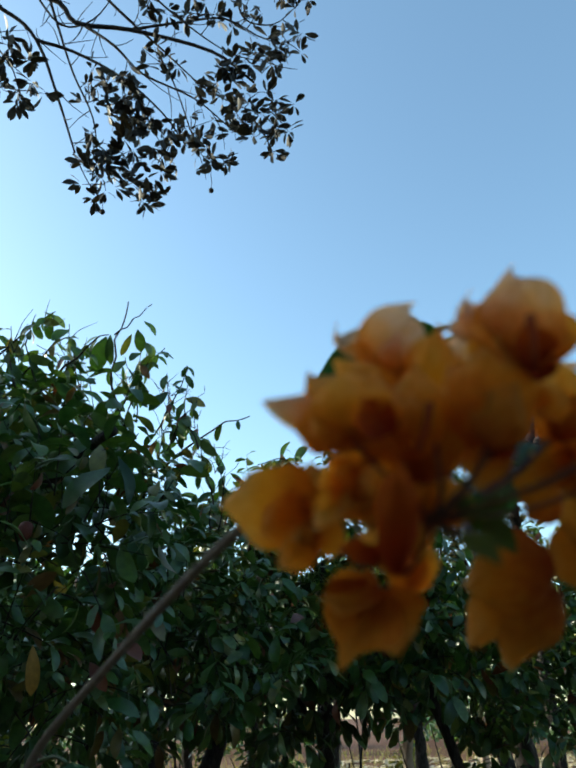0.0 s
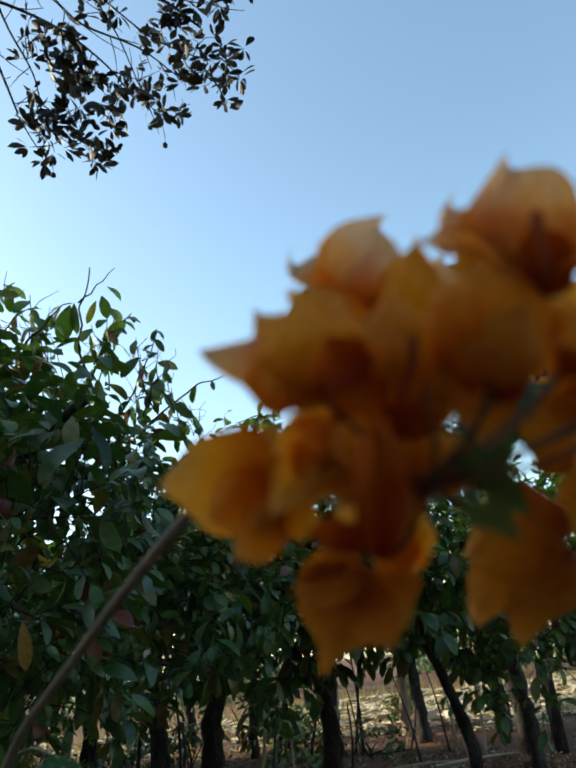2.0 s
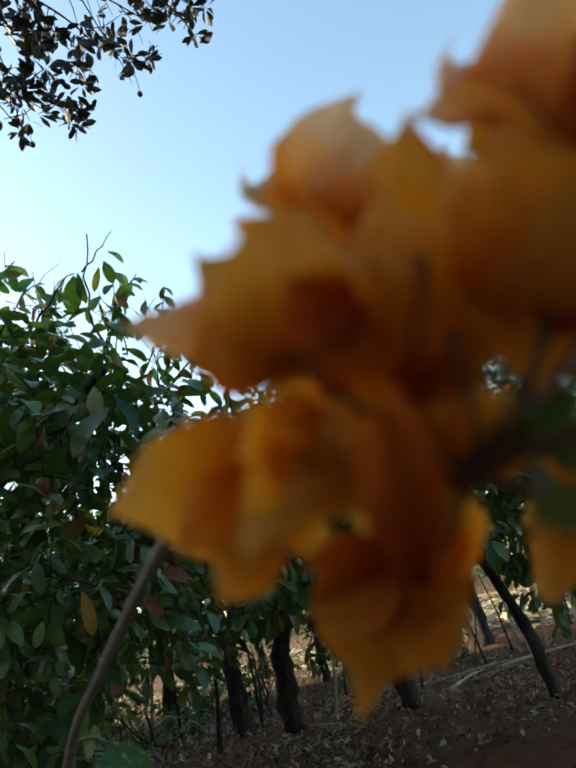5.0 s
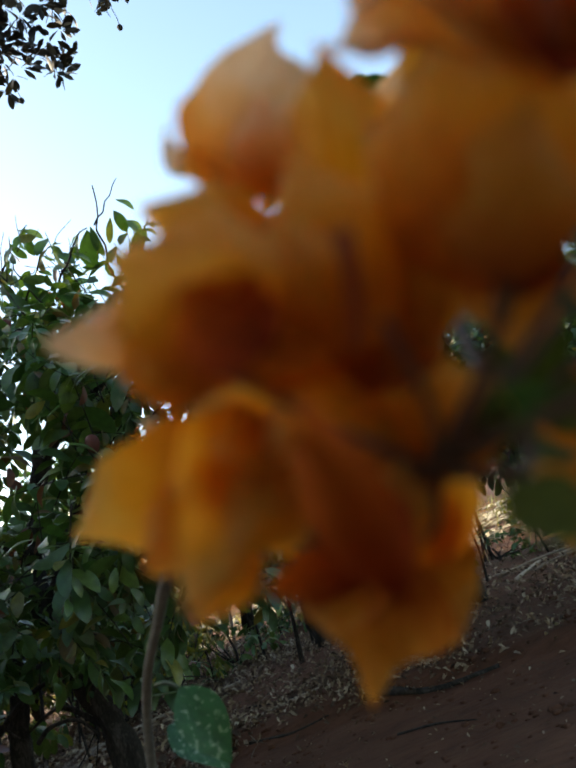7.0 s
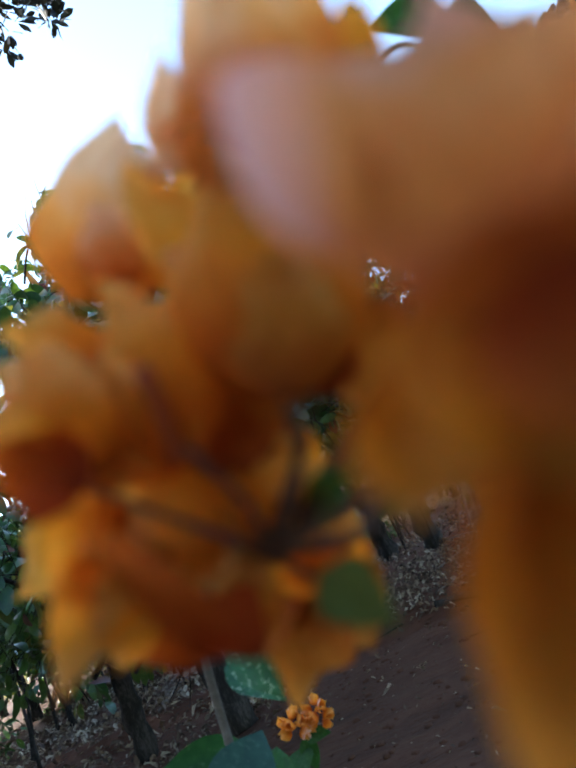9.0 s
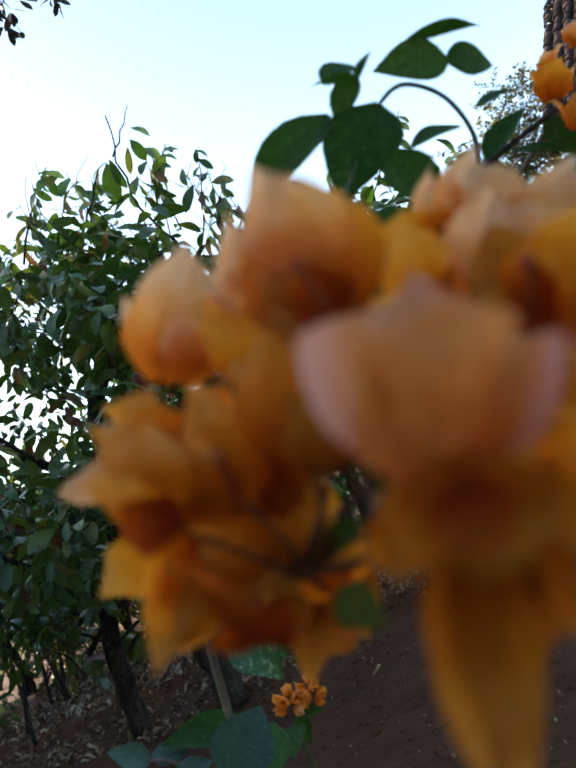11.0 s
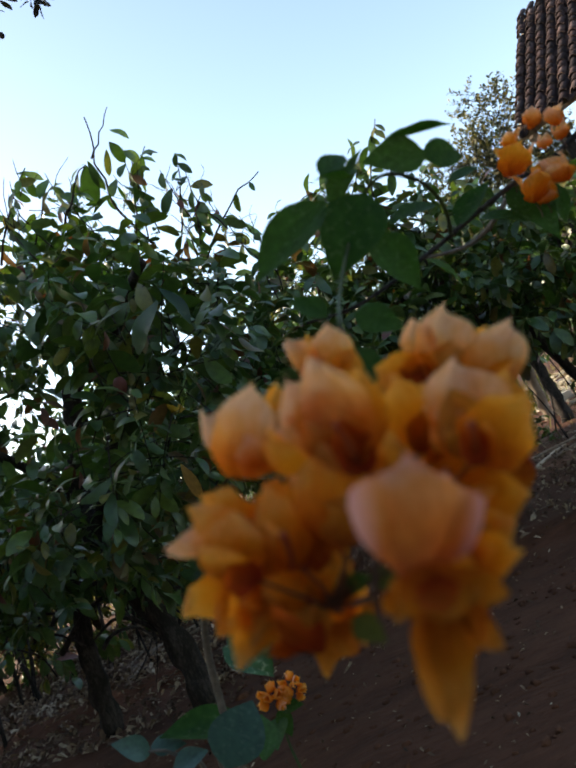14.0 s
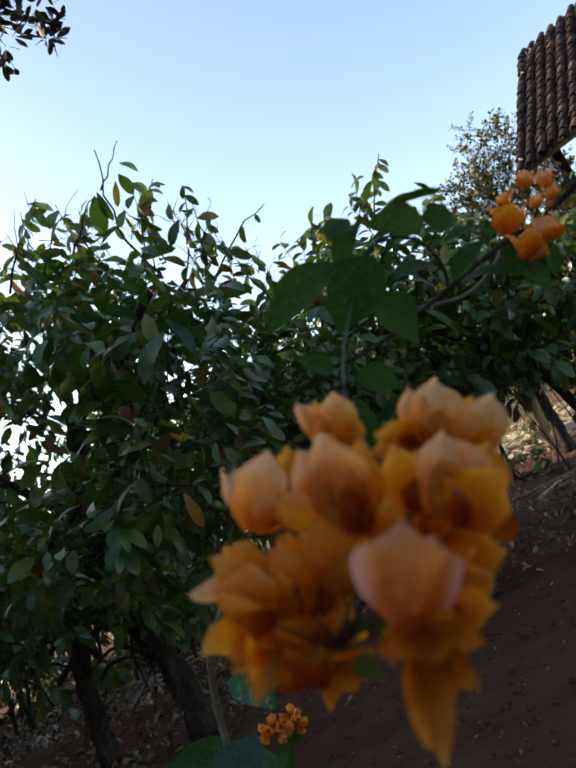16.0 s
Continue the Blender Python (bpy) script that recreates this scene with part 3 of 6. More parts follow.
orchard_tree(1.47, 6.95, (-0.1, -0.3), 2.1, 0.10, [((1.06, 5.06, 2.34), 0.5), ((1.46, 5.22, 2.57), 0.42), ((0.76, 5.13, 1.88), 0.5), ((1.18, 5.13, 1.86), 0.5), ((0.93, 5.50, 1.41), 0.42), ((1.15, 5.82, 1.56), 0.45), ((1.86, 5.87, 1.66), 0.42), ((2.26, 6.07, 1.48), 0.36)], 14)
orchard_tree(2.46, 5.90, (-0.55, 0.2), 2.3, 0.055, [((1.68, 5.28, 2.20), 0.5), ((2.12, 5.47, 2.24), 0.45), ((1.56, 5.25, 1.71), 0.45), ((2.27, 5.31, 1.93), 0.5), ((1.96, 5.37, 1.54), 0.42)], 15)
orchard_tree(3.73, 7.48, (-0.4, -0.6), 2.4, 0.13, [((2.80, 5.89, 2.06), 0.55), ((2.64, 5.98, 1.50), 0.5), ((3.29, 5.92, 1.84), 0.7), ((3.07, 6.02, 1.15), 0.6), ((2.51, 6.50, 2.07), 0.5), ((3.55, 5.70, 2.42), 0.42), ((3.95, 6.10, 2.15), 0.55), ((4.30, 6.30, 1.65), 0.6), ((3.70, 6.20, 1.45), 0.5)], 16)
right_tree = bpy.data.objects["tree.003"]
shoot(right_tree, [(1.24, 5.17, 2.97), (1.38, 5.12, 3.31), (1.53, 5.08, 3.55)], 0.008, 15, 21, 0.8)
shoot(right_tree, [(0.81, 5.08, 2.91), (0.80, 5.04, 3.18), (0.56, 5.05, 3.12)], 0.008, 9, 22, 0.8)
shoot(right_tree, [(0.99, 5.08, 2.92), (1.18, 5.04, 3.18), (1.27, 5.02, 3.29)], 0.007, 10, 23, 0.8)

# farther trees of the grove
FAR = "distant grove tree, low sun put into its pale bark colour"
for k, (x, y, h, bark) in enumerate([(3.93, 12.05, 2.6, BARK_PALE_LIT), (3.76, 10.75, 2.2, BARK), (5.3, 11.2, 2.5, BARK), (2.6, 11.6, 2.4, BARK), (1.2, 11.0, 2.4, BARK),
                                     (-1.2, 11.4, 2.4, BARK), (-3.4, 9.6, 1.5, BARK), (-3.9, 12.6, 2.6, BARK), (-5.6, 9.4, 1.6, BARK), (-7.6, 11.8, 2.2, BARK), (-5.9, 13.4, 2.4, BARK), (-9.6, 10.4, 2.2, BARK), (-4.6, 10.9, 1.7, BARK), (-2.4, 10.2, 1.7, BARK), (6.2, 14.0, 2.6, BARK_PALE_LIT),
                                     (0.4, 14.2, 2.6, BARK)] ):
    rnd = random.Random(50 + k)
    lumps = [((x + rnd.uniform(-0.9, 0.9), y + rnd.uniform(-0.7, 0.7), h * rnd.uniform(0.78, 1.45)), rnd.uniform(0.55, 0.8)) for _ in range(8)]
    orchard_tree(x, y, (rnd.uniform(-0.4, 0.4), rnd.uniform(-0.3, 0.3)), h, rnd.uniform(0.06, 0.11), lumps, 60 + k, bark, leaf=1.25, density=26, label=FAR if bark is BARK_PALE_LIT else "grove tree with a low dark crown behind the others")

# sunlit small-leaved tree beside the house
rnd = random.Random(9)
tree((5.0, 10.6, 0), [(5.0, 10.6, -0.05), (4.95, 10.5, 1.6), (4.8, 10.2, 3.0), (4.7, 9.9, 4.2)], 0.12,
     [([(4.8, 10.2, 3.0), (4.4, 9.9, 3.6), (4.1, 9.7, 4.2)], 0.05)],
     [((3.91, 8.89, 4.39), 0.30), ((4.23, 8.88, 4.43), 0.28), ((3.97, 8.82, 4.81), 0.14), ((4.26, 8.83, 4.74), 0.14), ((3.63, 8.84, 4.01), 0.34), ((3.99, 8.97, 3.82), 0.4), ((3.05, 8.81, 4.24), 0.14), ((3.26, 8.85, 3.95), 0.25),
      ((4.54, 9.27, 3.78), 0.4), ((3.63, 9.12, 3.49), 0.45), ((4.89, 9.26, 3.86), 0.36), ((3.00, 8.91, 3.55), 0.4), ((4.78, 9.34, 3.28), 0.45)],
     "small-leaved tree with a sparse sunlit crown beside the tiled roof", LEAF_FINE, FINE, BARK, per=16, density=110, hang=0.1, leaf=1.05, seed=9)

# ---- tall tree whose limbs hang over the view ----
tall = thing("tree", (-5.2, 3.4, 0), "tall tree with thin dark limbs and small leaves in tufts", "tree")
stem("trunk", [(-5.2, 3.4, -0.1), (-5.1, 3.5, 2.5), (-4.9, 3.6, 4.6), (-4.5, 3.7, 6.4)], 0.24, 0.12, BARK, tall, n=6, sides=12, knots=0.3)
TALL_LIMBS = [
    ([(-4.7, 3.7, 5.6), (-2.46, 3.36, 6.23), (-1.26, 3.24, 6.04), (-1.00, 3.29, 5.85), (-0.61, 3.25, 5.80), (-0.01, 3.29, 5.74), (0.32, 3.34, 5.52)], 0.028),
    ([(-4.8, 3.7, 5.0), (-2.19, 3.16, 6.08), (-1.48, 3.20, 5.76), (-1.23, 3.26, 5.56), (-1.06, 3.42, 5.20), (-0.92, 3.57, 4.85)], 0.022),
    ([(-1.23, 3.26, 5.56), (-0.97, 3.25, 5.48), (-0.63, 3.35, 5.40), (-0.34, 3.41, 5.17), (-0.15, 3.57, 5.03)], 0.014),
    ([(-0.95, 3.29, 5.84), (-0.70, 3.25, 5.60), (-0.49, 3.31, 5.42), (-0.12, 3.33, 5.26), (0.13, 3.38, 5.08)], 0.013),
    ([(-1.20, 3.15, 5.97), (-1.10, 3.27, 5.72), (-0.98, 3.39, 5.43), (-0.81, 3.44, 5.07), (-0.76, 3.56, 4.82)], 0.012),
    ([(-0.95, 3.20, 6.23), (-0.64, 3.28, 5.96), (-0.38, 3.34, 5.76), (-0.04, 3.42, 5.49), (0.26, 3.44, 5.35)], 0.011),
    ([(-0.61, 3.25, 5.80), (-0.24, 3.23, 5.94), (0.08, 3.16, 5.95), (0.39, 3.24, 5.90), (0.57, 3.18, 5.96)], 0.011),
    ([(0.14, 3.11, 6.24), (0.23, 3.20, 6.04), (0.45, 3.18, 6.00), (0.63, 3.08, 6.13)], 0.008),
    ([(-1.33, 3.16, 6.01), (-1.09, 3.25, 5.75), (-0.88, 3.26, 5.87), (-0.71, 3.13, 6.06)], 0.010),
    ([(-0.37, 3.31, 5.60), (-0.25, 3.39, 5.41), (-0.09, 3.62, 5.13), (0.03, 3.68, 4.97)], 0.007),
    ([(-0.50, 3.10, 6.05), (-0.20, 3.16, 5.82), (0.13, 3.27, 5.72), (0.46, 3.25, 5.64)], 0.008),
    ([(-1.59, 3.22, 5.54), (-1.38, 3.29, 5.33), (-1.30, 3.37, 5.15)], 0.009),
    ([(-0.93, 3.57, 4.85), (-0.82, 3.65, 4.67), (-0.73, 3.60, 4.50)], 0.006),
    ([(-0.75, 3.52, 4.88), (-0.58, 3.56, 4.76), (-0.44, 3.62, 4.58)], 0.006),
]
for pts, r in TALL_LIMBS:
    stem("limb", pts, r, r * 0.35, BARK, tall, sides=6, n=4)
tufts = [((-0.63, 3.37, 5.35), 12), ((-0.44, 3.46, 5.13), 16), ((-0.55, 3.52, 4.82), 17), ((-0.39, 3.60, 4.61), 9), ((-0.69, 3.45, 5.23), 9), ((0.16, 3.35, 5.55), 12),
         ((0.42, 3.25, 5.66), 10), ((0.27, 3.50, 5.24), 12), ((0.53, 3.40, 5.33), 11), ((-0.12, 3.18, 5.99), 13), ((0.59, 3.08, 6.15), 8), ((0.03, 3.65, 5.03), 8),
         ((-0.28, 3.54, 5.12), 9), ((-1.38, 3.29, 5.33), 14), ((-1.30, 3.36, 5.16), 10), ((-0.75, 3.64, 4.65), 9), ((-0.79, 3.55, 4.85), 11), ((0.02, 3.40, 5.51), 9),
         ((0.44, 3.51, 5.16), 6), ((-0.37, 3.32, 5.57), 8), ((-0.11, 3.50, 5.15), 6), ((0.29, 3.40, 5.42), 9), ((0.57, 3.23, 5.86), 7), ((-0.49, 3.16, 5.93), 6),
         ((-0.83, 3.36, 5.22), 6), ((0.23, 3.20, 6.04), 6), ((-0.32, 3.54, 4.92), 11), ((-0.58, 3.62, 4.63), 9)]
rnd = random.Random(77)
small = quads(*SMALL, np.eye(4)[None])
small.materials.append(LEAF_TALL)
mats = []
limb_points = [q for pts, _ in TALL_LIMBS for q in spline(pts, 6)]
fine_twigs = []
for c, n in tufts:
    near = min(limb_points, key=lambda q: (q - Vector(c)).length)
    fine_twigs.append((near, near.lerp(Vector(c), 0.5) + ball_point(rnd) * 0.04, Vector(c)))
    for s in range(7):
        hub = Vector(c) + ball_point(rnd) * 0.17
        fine_twigs.append((Vector(c).lerp(near, rnd.uniform(0, 0.6)), Vector(c).lerp(hub, 0.5) + ball_point(rnd) * 0.03, hub))
        head = (ball_point(rnd) + Vector((0, -0.2, -0.3))).normalized()
        for k in range(round(n * 0.72)):
            d = (head * 0.7 + ball_point(rnd).normalized()).normalized()
            mats.append(aim(hub + d * 0.02, d, ball_point(rnd) + Vector((0, 0, 0.6)), rnd.uniform(0.75, 1.4)))
for q in limb_points[::3]:
    if q.z > 4.9:
        e = q + (ball_point(rnd) + Vector((0.2, 0, -0.2))) * 0.28
        fine_twigs.append((q, q.lerp(e, 0.5) + ball_point(rnd) * 0.03, e))
part("twig_growth", twig_mesh([[q - tall.location for q in p] for p in fine_twigs], 0.0048), BARK, tall, kind="stuff")
rnd.shuffle(mats)
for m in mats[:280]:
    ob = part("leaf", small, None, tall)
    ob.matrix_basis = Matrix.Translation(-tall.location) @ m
# the rest of the crown, with unseen side limbs added to shade the yard


def shade_crown(owner, hub, places, mats, scale=2.4):
    """Limbs from a hub to each clump, and the leaves of all clumps in one crown, added for shade."""
    for c in places:
        m, _ = sprigs(rnd, c, 0.9, 60, 10, 0.3, 1.0)
        mats += [q @ Matrix.Scale(scale, 4) for q in m]
        stem("limb", [hub, Vector(hub).lerp(c, 0.5) + Vector((0, 0, 0.3)), c], 0.05, 0.015, BARK, owner, sides=6, n=3)
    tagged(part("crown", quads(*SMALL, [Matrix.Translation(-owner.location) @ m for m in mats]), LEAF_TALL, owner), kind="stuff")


places = []
for k in range(92):
    yy = rnd.uniform(-1.0, 13.0)
    out = rnd.uniform(2.6, 8.5)
    places.append(Vector((-0.85 * max(yy, 0) - out, yy, rnd.uniform(1.6, 5.0 + 0.35 * out))))
for k in range(34):
    yy = rnd.uniform(0.0, 14.0)
    places.append(Vector((-0.85 * yy - rnd.uniform(2.4, 6.0), yy, rnd.uniform(0.5, 2.2))))
# clumps set towards the sun to keep its light off the soil
for k in range(44):
    places.append(Vector((rnd.uniform(-1.0, 3.6), rnd.uniform(2.8, 7.0), 0)) + sun_from * rnd.uniform(11.5, 15))
shade_crown(tall, (-4.9, 3.6, 4.6), places, mats[280:])
# two unseen trees, behind and beside the camera, added to hold off sky light
rear = thing("tree", (0.6, -4.6, 0), "unseen shade tree added behind the flowering bush to cut sky light", "tree")
stem("trunk", [(0.6, -4.6, -0.1), (0.5, -4.5, 1.2), (0.6, -4.4, 2.6), (0.5, -4.3, 3.8)], 0.26, 0.14, BARK, rear, n=5, sides=12, knots=0.3)
shade_crown(rear, (0.6, -4.4, 2.4), [Vector((rnd.uniform(-6, 5), rnd.uniform(-8, -0.8), rnd.uniform(2.8, 6.0))) for _ in range(30)] + [Vector((rnd.uniform(-7, 6), rnd.uniform(-8, -2.4), rnd.uniform(0.5, 2.8))) for _ in range(20)], [])
side = thing("tree", (6.6, -0.8, 0), "unseen shade tree added at the side of the yard to cut sky light", "tree")
stem("trunk", [(6.6, -0.8, -0.1), (6.5, -0.8, 1.0), (6.6, -0.7, 2.2), (6.5, -0.7, 3.2)], 0.2, 0.12, BARK, side, n=5, sides=12, knots=0.3)
shade_crown(side, (6.6, -0.7, 2.0), [Vector((rnd.uniform(4.8, 9), rnd.uniform(-3.5, 2.4), rnd.uniform(0.6, 4.6))) for _ in range(18)], [])
for top, end in (((0.03, 3.50, 4.72), (0.039, 3.497, 4.558)), ((-0.71, 3.62, 4.52), (-0.692, 3.654, 4.411))):
    stem("fruit_stalk", [top, Vector(top).lerp(Vector(end), 0.5) + Vector((0.006, 0, 0)), end], 0.003, 0.002, BARK, tall, sides=4, n=2)
    bm = bmesh.new()
    bmesh.ops.create_uvsphere(bm, u_segments=10, v_segments=8, radius=0.018)
    bmesh.ops.scale(bm, vec=(1, 1, 1.15), verts=bm.verts)
    part("fruit", bm, BARK, tall).location = Vector(end) - tall.location

# ---- shed with a tiled roof ----
EAVE = Vector((math.cos(radians(-51)), math.sin(radians(-51)), 0))
BACK = Vector((-EAVE.y, EAVE.x, 0))
PITCH = radians(47)
CORNER = Vector((3.92, 8.16, 3.81))
UP = (BACK * math.cos(PITCH) + Vector((0, 0, math.sin(PITCH)))).normalized()
OUT = EAVE.cross(UP).normalized()
house = thing("shed", (CORNER.x, CORNER.y, 0), "open shed under an old roof of dark clay tiles", "shed")
hb = house.location.copy()
SLOPE, ALONG, PITCH_W, ROW = 2.72, 6.0, 0.165, 0.15


def tile_patch(width, length, arch, thick):
    verts, faces, n = [], [], 6
    for z in (0, 1):
        for k in range(n + 1):
            w = math.pi * k / n
            for rr in (width / 2, width / 2 - thick):
                taper = 1 - 0.2 * z
                verts.append((-rr * math.cos(w) * taper, z * length, arch * math.sin(w) * (rr / (width / 2)) * taper))
    m = 2 * (n + 1)
    for k in range(n):
        a, b = 2 * k, 2 * k + 2
        faces += [(a, b, b + m, a + m), (a + 1, a + 1 + m, b + 1 + m, b + 1), (a, a + 1, b + 1, b), (a + m, b + m, b + 1 + m, a + 1 + m)]
    return verts, faces


def slab(name, corner, a, b, c, material, parent):
    """A board from a corner and three edges."""
    bm = bmesh.new()
    v = [bm.verts.new(Vector(corner) + a * i + b * j + c * k) for k in (0, 1) for j in (0, 1) for i in (0, 1)]
    for f in ((0, 2, 3, 1), (4, 5, 7, 6), (0, 1, 5, 4), (2, 6, 7, 3), (0, 4, 6, 2), (1, 3, 7, 5)):
        bm.faces.new([v[i] for i in f])
    bmesh.ops.recalc_face_normals(bm, faces=bm.faces)
    bmesh.ops.bevel(bm, geom=bm.edges, offset=0.006, segments=1, affect="EDGES")
    return part(name, bm, material, parent, smooth=False)


low = CORNER - hb
roof = slab("roof", low - OUT * 0.05, EAVE * ALONG, UP * SLOPE, -OUT * 0.06, WOOD_DRY, house)
ridge = low + UP * SLOPE
down = (BACK * math.cos(PITCH) - Vector((0, 0, math.sin(PITCH)))).normalized()
slab("roof", ridge - OUT * 0.05, EAVE * ALONG, down * SLOPE, -EAVE.cross(down).normalized() * -0.06, CLAY, house)
for along in (0.35, 3.0, 5.6):
    for back in (0.45, 2 * SLOPE * math.cos(PITCH) - 0.45):
        foot = low + EAVE * along + BACK * back
        height = CORNER.z + 0.45 * math.tan(PITCH) - 0.24
        stem("post", [hb + foot - Vector((0, 0, CORNER.z + 0.1)), hb + foot - Vector((0, 0, CORNER.z - height * 0.5)) + Vector((0.03, 0, 0)), hb + foot - Vector((0, 0, CORNER.z - height))], 0.08, 0.065, BARK, house, n=3)
for k in range(9):
    slab("rafter", low + EAVE * (0.1 + 0.7 * k) - OUT * 0.2 - UP * 0.05, EAVE * 0.07, UP * 1.0, OUT * 0.085, WOOD_DRY, house)
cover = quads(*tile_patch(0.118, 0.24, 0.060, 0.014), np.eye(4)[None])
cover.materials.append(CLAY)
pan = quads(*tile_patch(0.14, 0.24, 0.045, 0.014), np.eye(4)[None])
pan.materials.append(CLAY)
rnd = random.Random(31)
late_tiles = []
EAVE_JAG = [rnd.random() for _ in range(60)]


def tile_pose(col, row, turned):
    jit = ball_point(rnd)
    o = low + EAVE * (0.08 + PITCH_W * (col + (0.5 if turned else 0)) + 0.016 * jit.x) + UP * (ROW * row - 0.06 + 0.045 * jit.y + (0.12 * (EAVE_JAG[col] - 0.35) if row == 0 else 0))
    o += OUT * ((0.028 if turned else 0.042) + 0.010 * jit.z)
    y = (UP - OUT * (0.15 + 0.06 * jit.y) + EAVE * 0.07 * jit.z).normalized()
    z = -OUT if turned else OUT
    x = y.cross(z).normalized()
    z = x.cross(y)
    return Matrix(((x.x, y.x, z.x, o.x), (x.y, y.y, z.y, o.y), (x.z, y.z, z.z, o.z), (0, 0, 0, 1)))


rest = []
for col in range(int(ALONG / PITCH_W)):
    for row in range(int(SLOPE / ROW)):
        if col < 9:
            for turned, data in ((False, cover), (True, pan)):
                late_tiles.append((data, tile_pose(col, row, turned)))
        else:
            rest += [tile_pose(col, row, False), tile_pose(col, row, True)]
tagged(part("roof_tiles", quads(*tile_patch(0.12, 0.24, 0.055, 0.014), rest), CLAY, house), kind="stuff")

# ---- litter, sticks and low growth on the soil ----
rnd = random.Random(5)
dry = leaf_patch(0.11, 0.055, [0.2, 0.8, 1.0, 0.75, 0.15], droop=-0.35, fold=0.9, wave=0.25, rows=4)
spread = []
for n in range(30000):
    x, y = (rnd.uniform(-6, 7), rnd.uniform(3.2, 13)) if n < 8500 else (rnd.uniform(-5, 4.2), rnd.uniform(4.9, 9.4))
    edge = 5.1 - 0.28 * x - (0.9 if x < -1.0 else 0)
    keep = 0.85 if y > edge + 0.1 else 0.05
    if x > 1.5:
        keep *= 0.45
    if n >= 8500:
        keep *= 0.25 + 0.75 * (noise.noise((x * 1.1, y * 1.1, 2.2)) > 0)
    if rnd.random() > keep:
        continue
    d = Vector((rnd.uniform(-1, 1), rnd.uniform(-1, 1), rnd.uniform(-0.15, 0.3)))
    spread.append(aim((x, y, rise(x, y) + rnd.uniform(0.012, 0.03)), d, Vector((0, 0, 1)) + ball_point(rnd) * 0.9, rnd.uniform(0.18, 0.62) * (1.3 if rnd.random() < 0.1 else 1) * (1.2 if x < -0.8 else 1)))
tagged(part("leaf_litter", quads(*dry, spread), LITTER, None), "curled brown leaves scattered over the soil", "leaf litter", kind="stuff")
small_clods = []
for _ in range(900):
    x, y = rnd.uniform(-1.5, 3.5), rnd.uniform(1.6, 6)
    s = rnd.uniform(0.006, 0.022) * (1.8 if rnd.random() < 0.08 else 1)
    small_clods.append(Matrix.Translation((x, y, rise(x, y) + s * 0.3)) @ Matrix.Rotation(rnd.random() * 6, 4, "Z") @ Matrix.Diagonal((s * 1.4, s, s * 0.7, 1)))
clod_v = [(-1, -0.8, -0.6), (0.9, -1, -0.6), (1, 0.9, -0.6), (-0.8, 1, -0.6), (-0.6, -0.5, 0.7), (0.5, -0.6, 0.8), (0.6, 0.5, 0.6), (-0.5, 0.6, 0.8)]
clod_f = [(0, 3, 2, 1), (4, 5, 6, 7), (0, 1, 5, 4), (1, 2, 6, 5), (2, 3, 7, 6), (3, 0, 4, 7)]
chips = []
for _ in range(2600):
    x, y = rnd.uniform(-2.5, 5), rnd.uniform(2.2, 8.5)
    d = Vector((rnd.uniform(-1, 1), rnd.uniform(-1, 1), rnd.uniform(-0.1, 0.2)))
    chips.append(aim((x, y, rise(x, y) + 0.006), d, Vector((0, 0, 1)) + ball_point(rnd) * 0.8, rnd.uniform(0.08, 0.28)))
tagged(part("leaf_crumbs", quads(*dry, chips), LITTER, None), "small dry crumbs of leaf and bark on the soil", "leaf crumbs", kind="stuff")
tagged(part("clods", quads(clod_v, clod_f, small_clods), SOIL, None), "small crumbs and clods of dry soil", "soil clods", kind="stuff")


def stick(a, b, r, seed):
    rn = random.Random(seed)
    a, b = Vector(a), Vector(b)
    mid = a.lerp(b, 0.5) + Vector((rn.uniform(-1, 1), rn.uniform(-1, 1), 0.3)) * 0.04 * (b - a).length
    bm = tube(bmesh.new(), [Vector((0, 0, 0)), mid - a, b - a], r, r * 0.55, 6, 4, 0.3)
    ob = part("stick", bm, WOOD_DRY, None)
    ob.location = a
    return tagged(ob, "dry pale stick lying on the soil", "stick", "fallen sticks")


for k, (x, y, ang, length, r) in enumerate([(2.0, 7.9, 0.5, 1.5, 0.022), (2.3, 7.5, 0.75, 1.1, 0.018), (2.0, 7.3, 0.95, 1.3, 0.02), (1.4, 8.0, 0.3, 1.2, 0.015), (-2.6, 7.1, 0.35, 1.6, 0.025),
                                            (-2.7, 6.7, 0.5, 1.4, 0.02), (-1.9, 6.2, 2.4, 1.0, 0.014), (0.2, 6.3, 0.6, 0.9, 0.012), (0.6, 6.0, 1.1, 0.7, 0.01), (-0.9, 5.9, 0.2, 0.8, 0.012),
                                            (2.9, 8.3, 0.1, 1.3, 0.02), (0.9, 6.9, 2.2, 0.8, 0.012), (-1.4, 7.0, 1.0, 0.9, 0.012), (-3.2, 6.0, 0.8, 1.2, 0.016), (0.1, 5.5, 0.1, 0.5, 0.008)]):
    stick((x, y, rise(x, y) + r), (x + length * math.cos(ang), y + length * math.sin(ang), rise(x + length * math.cos(ang), y + length * math.sin(ang)) + r * 1.4), r, k)
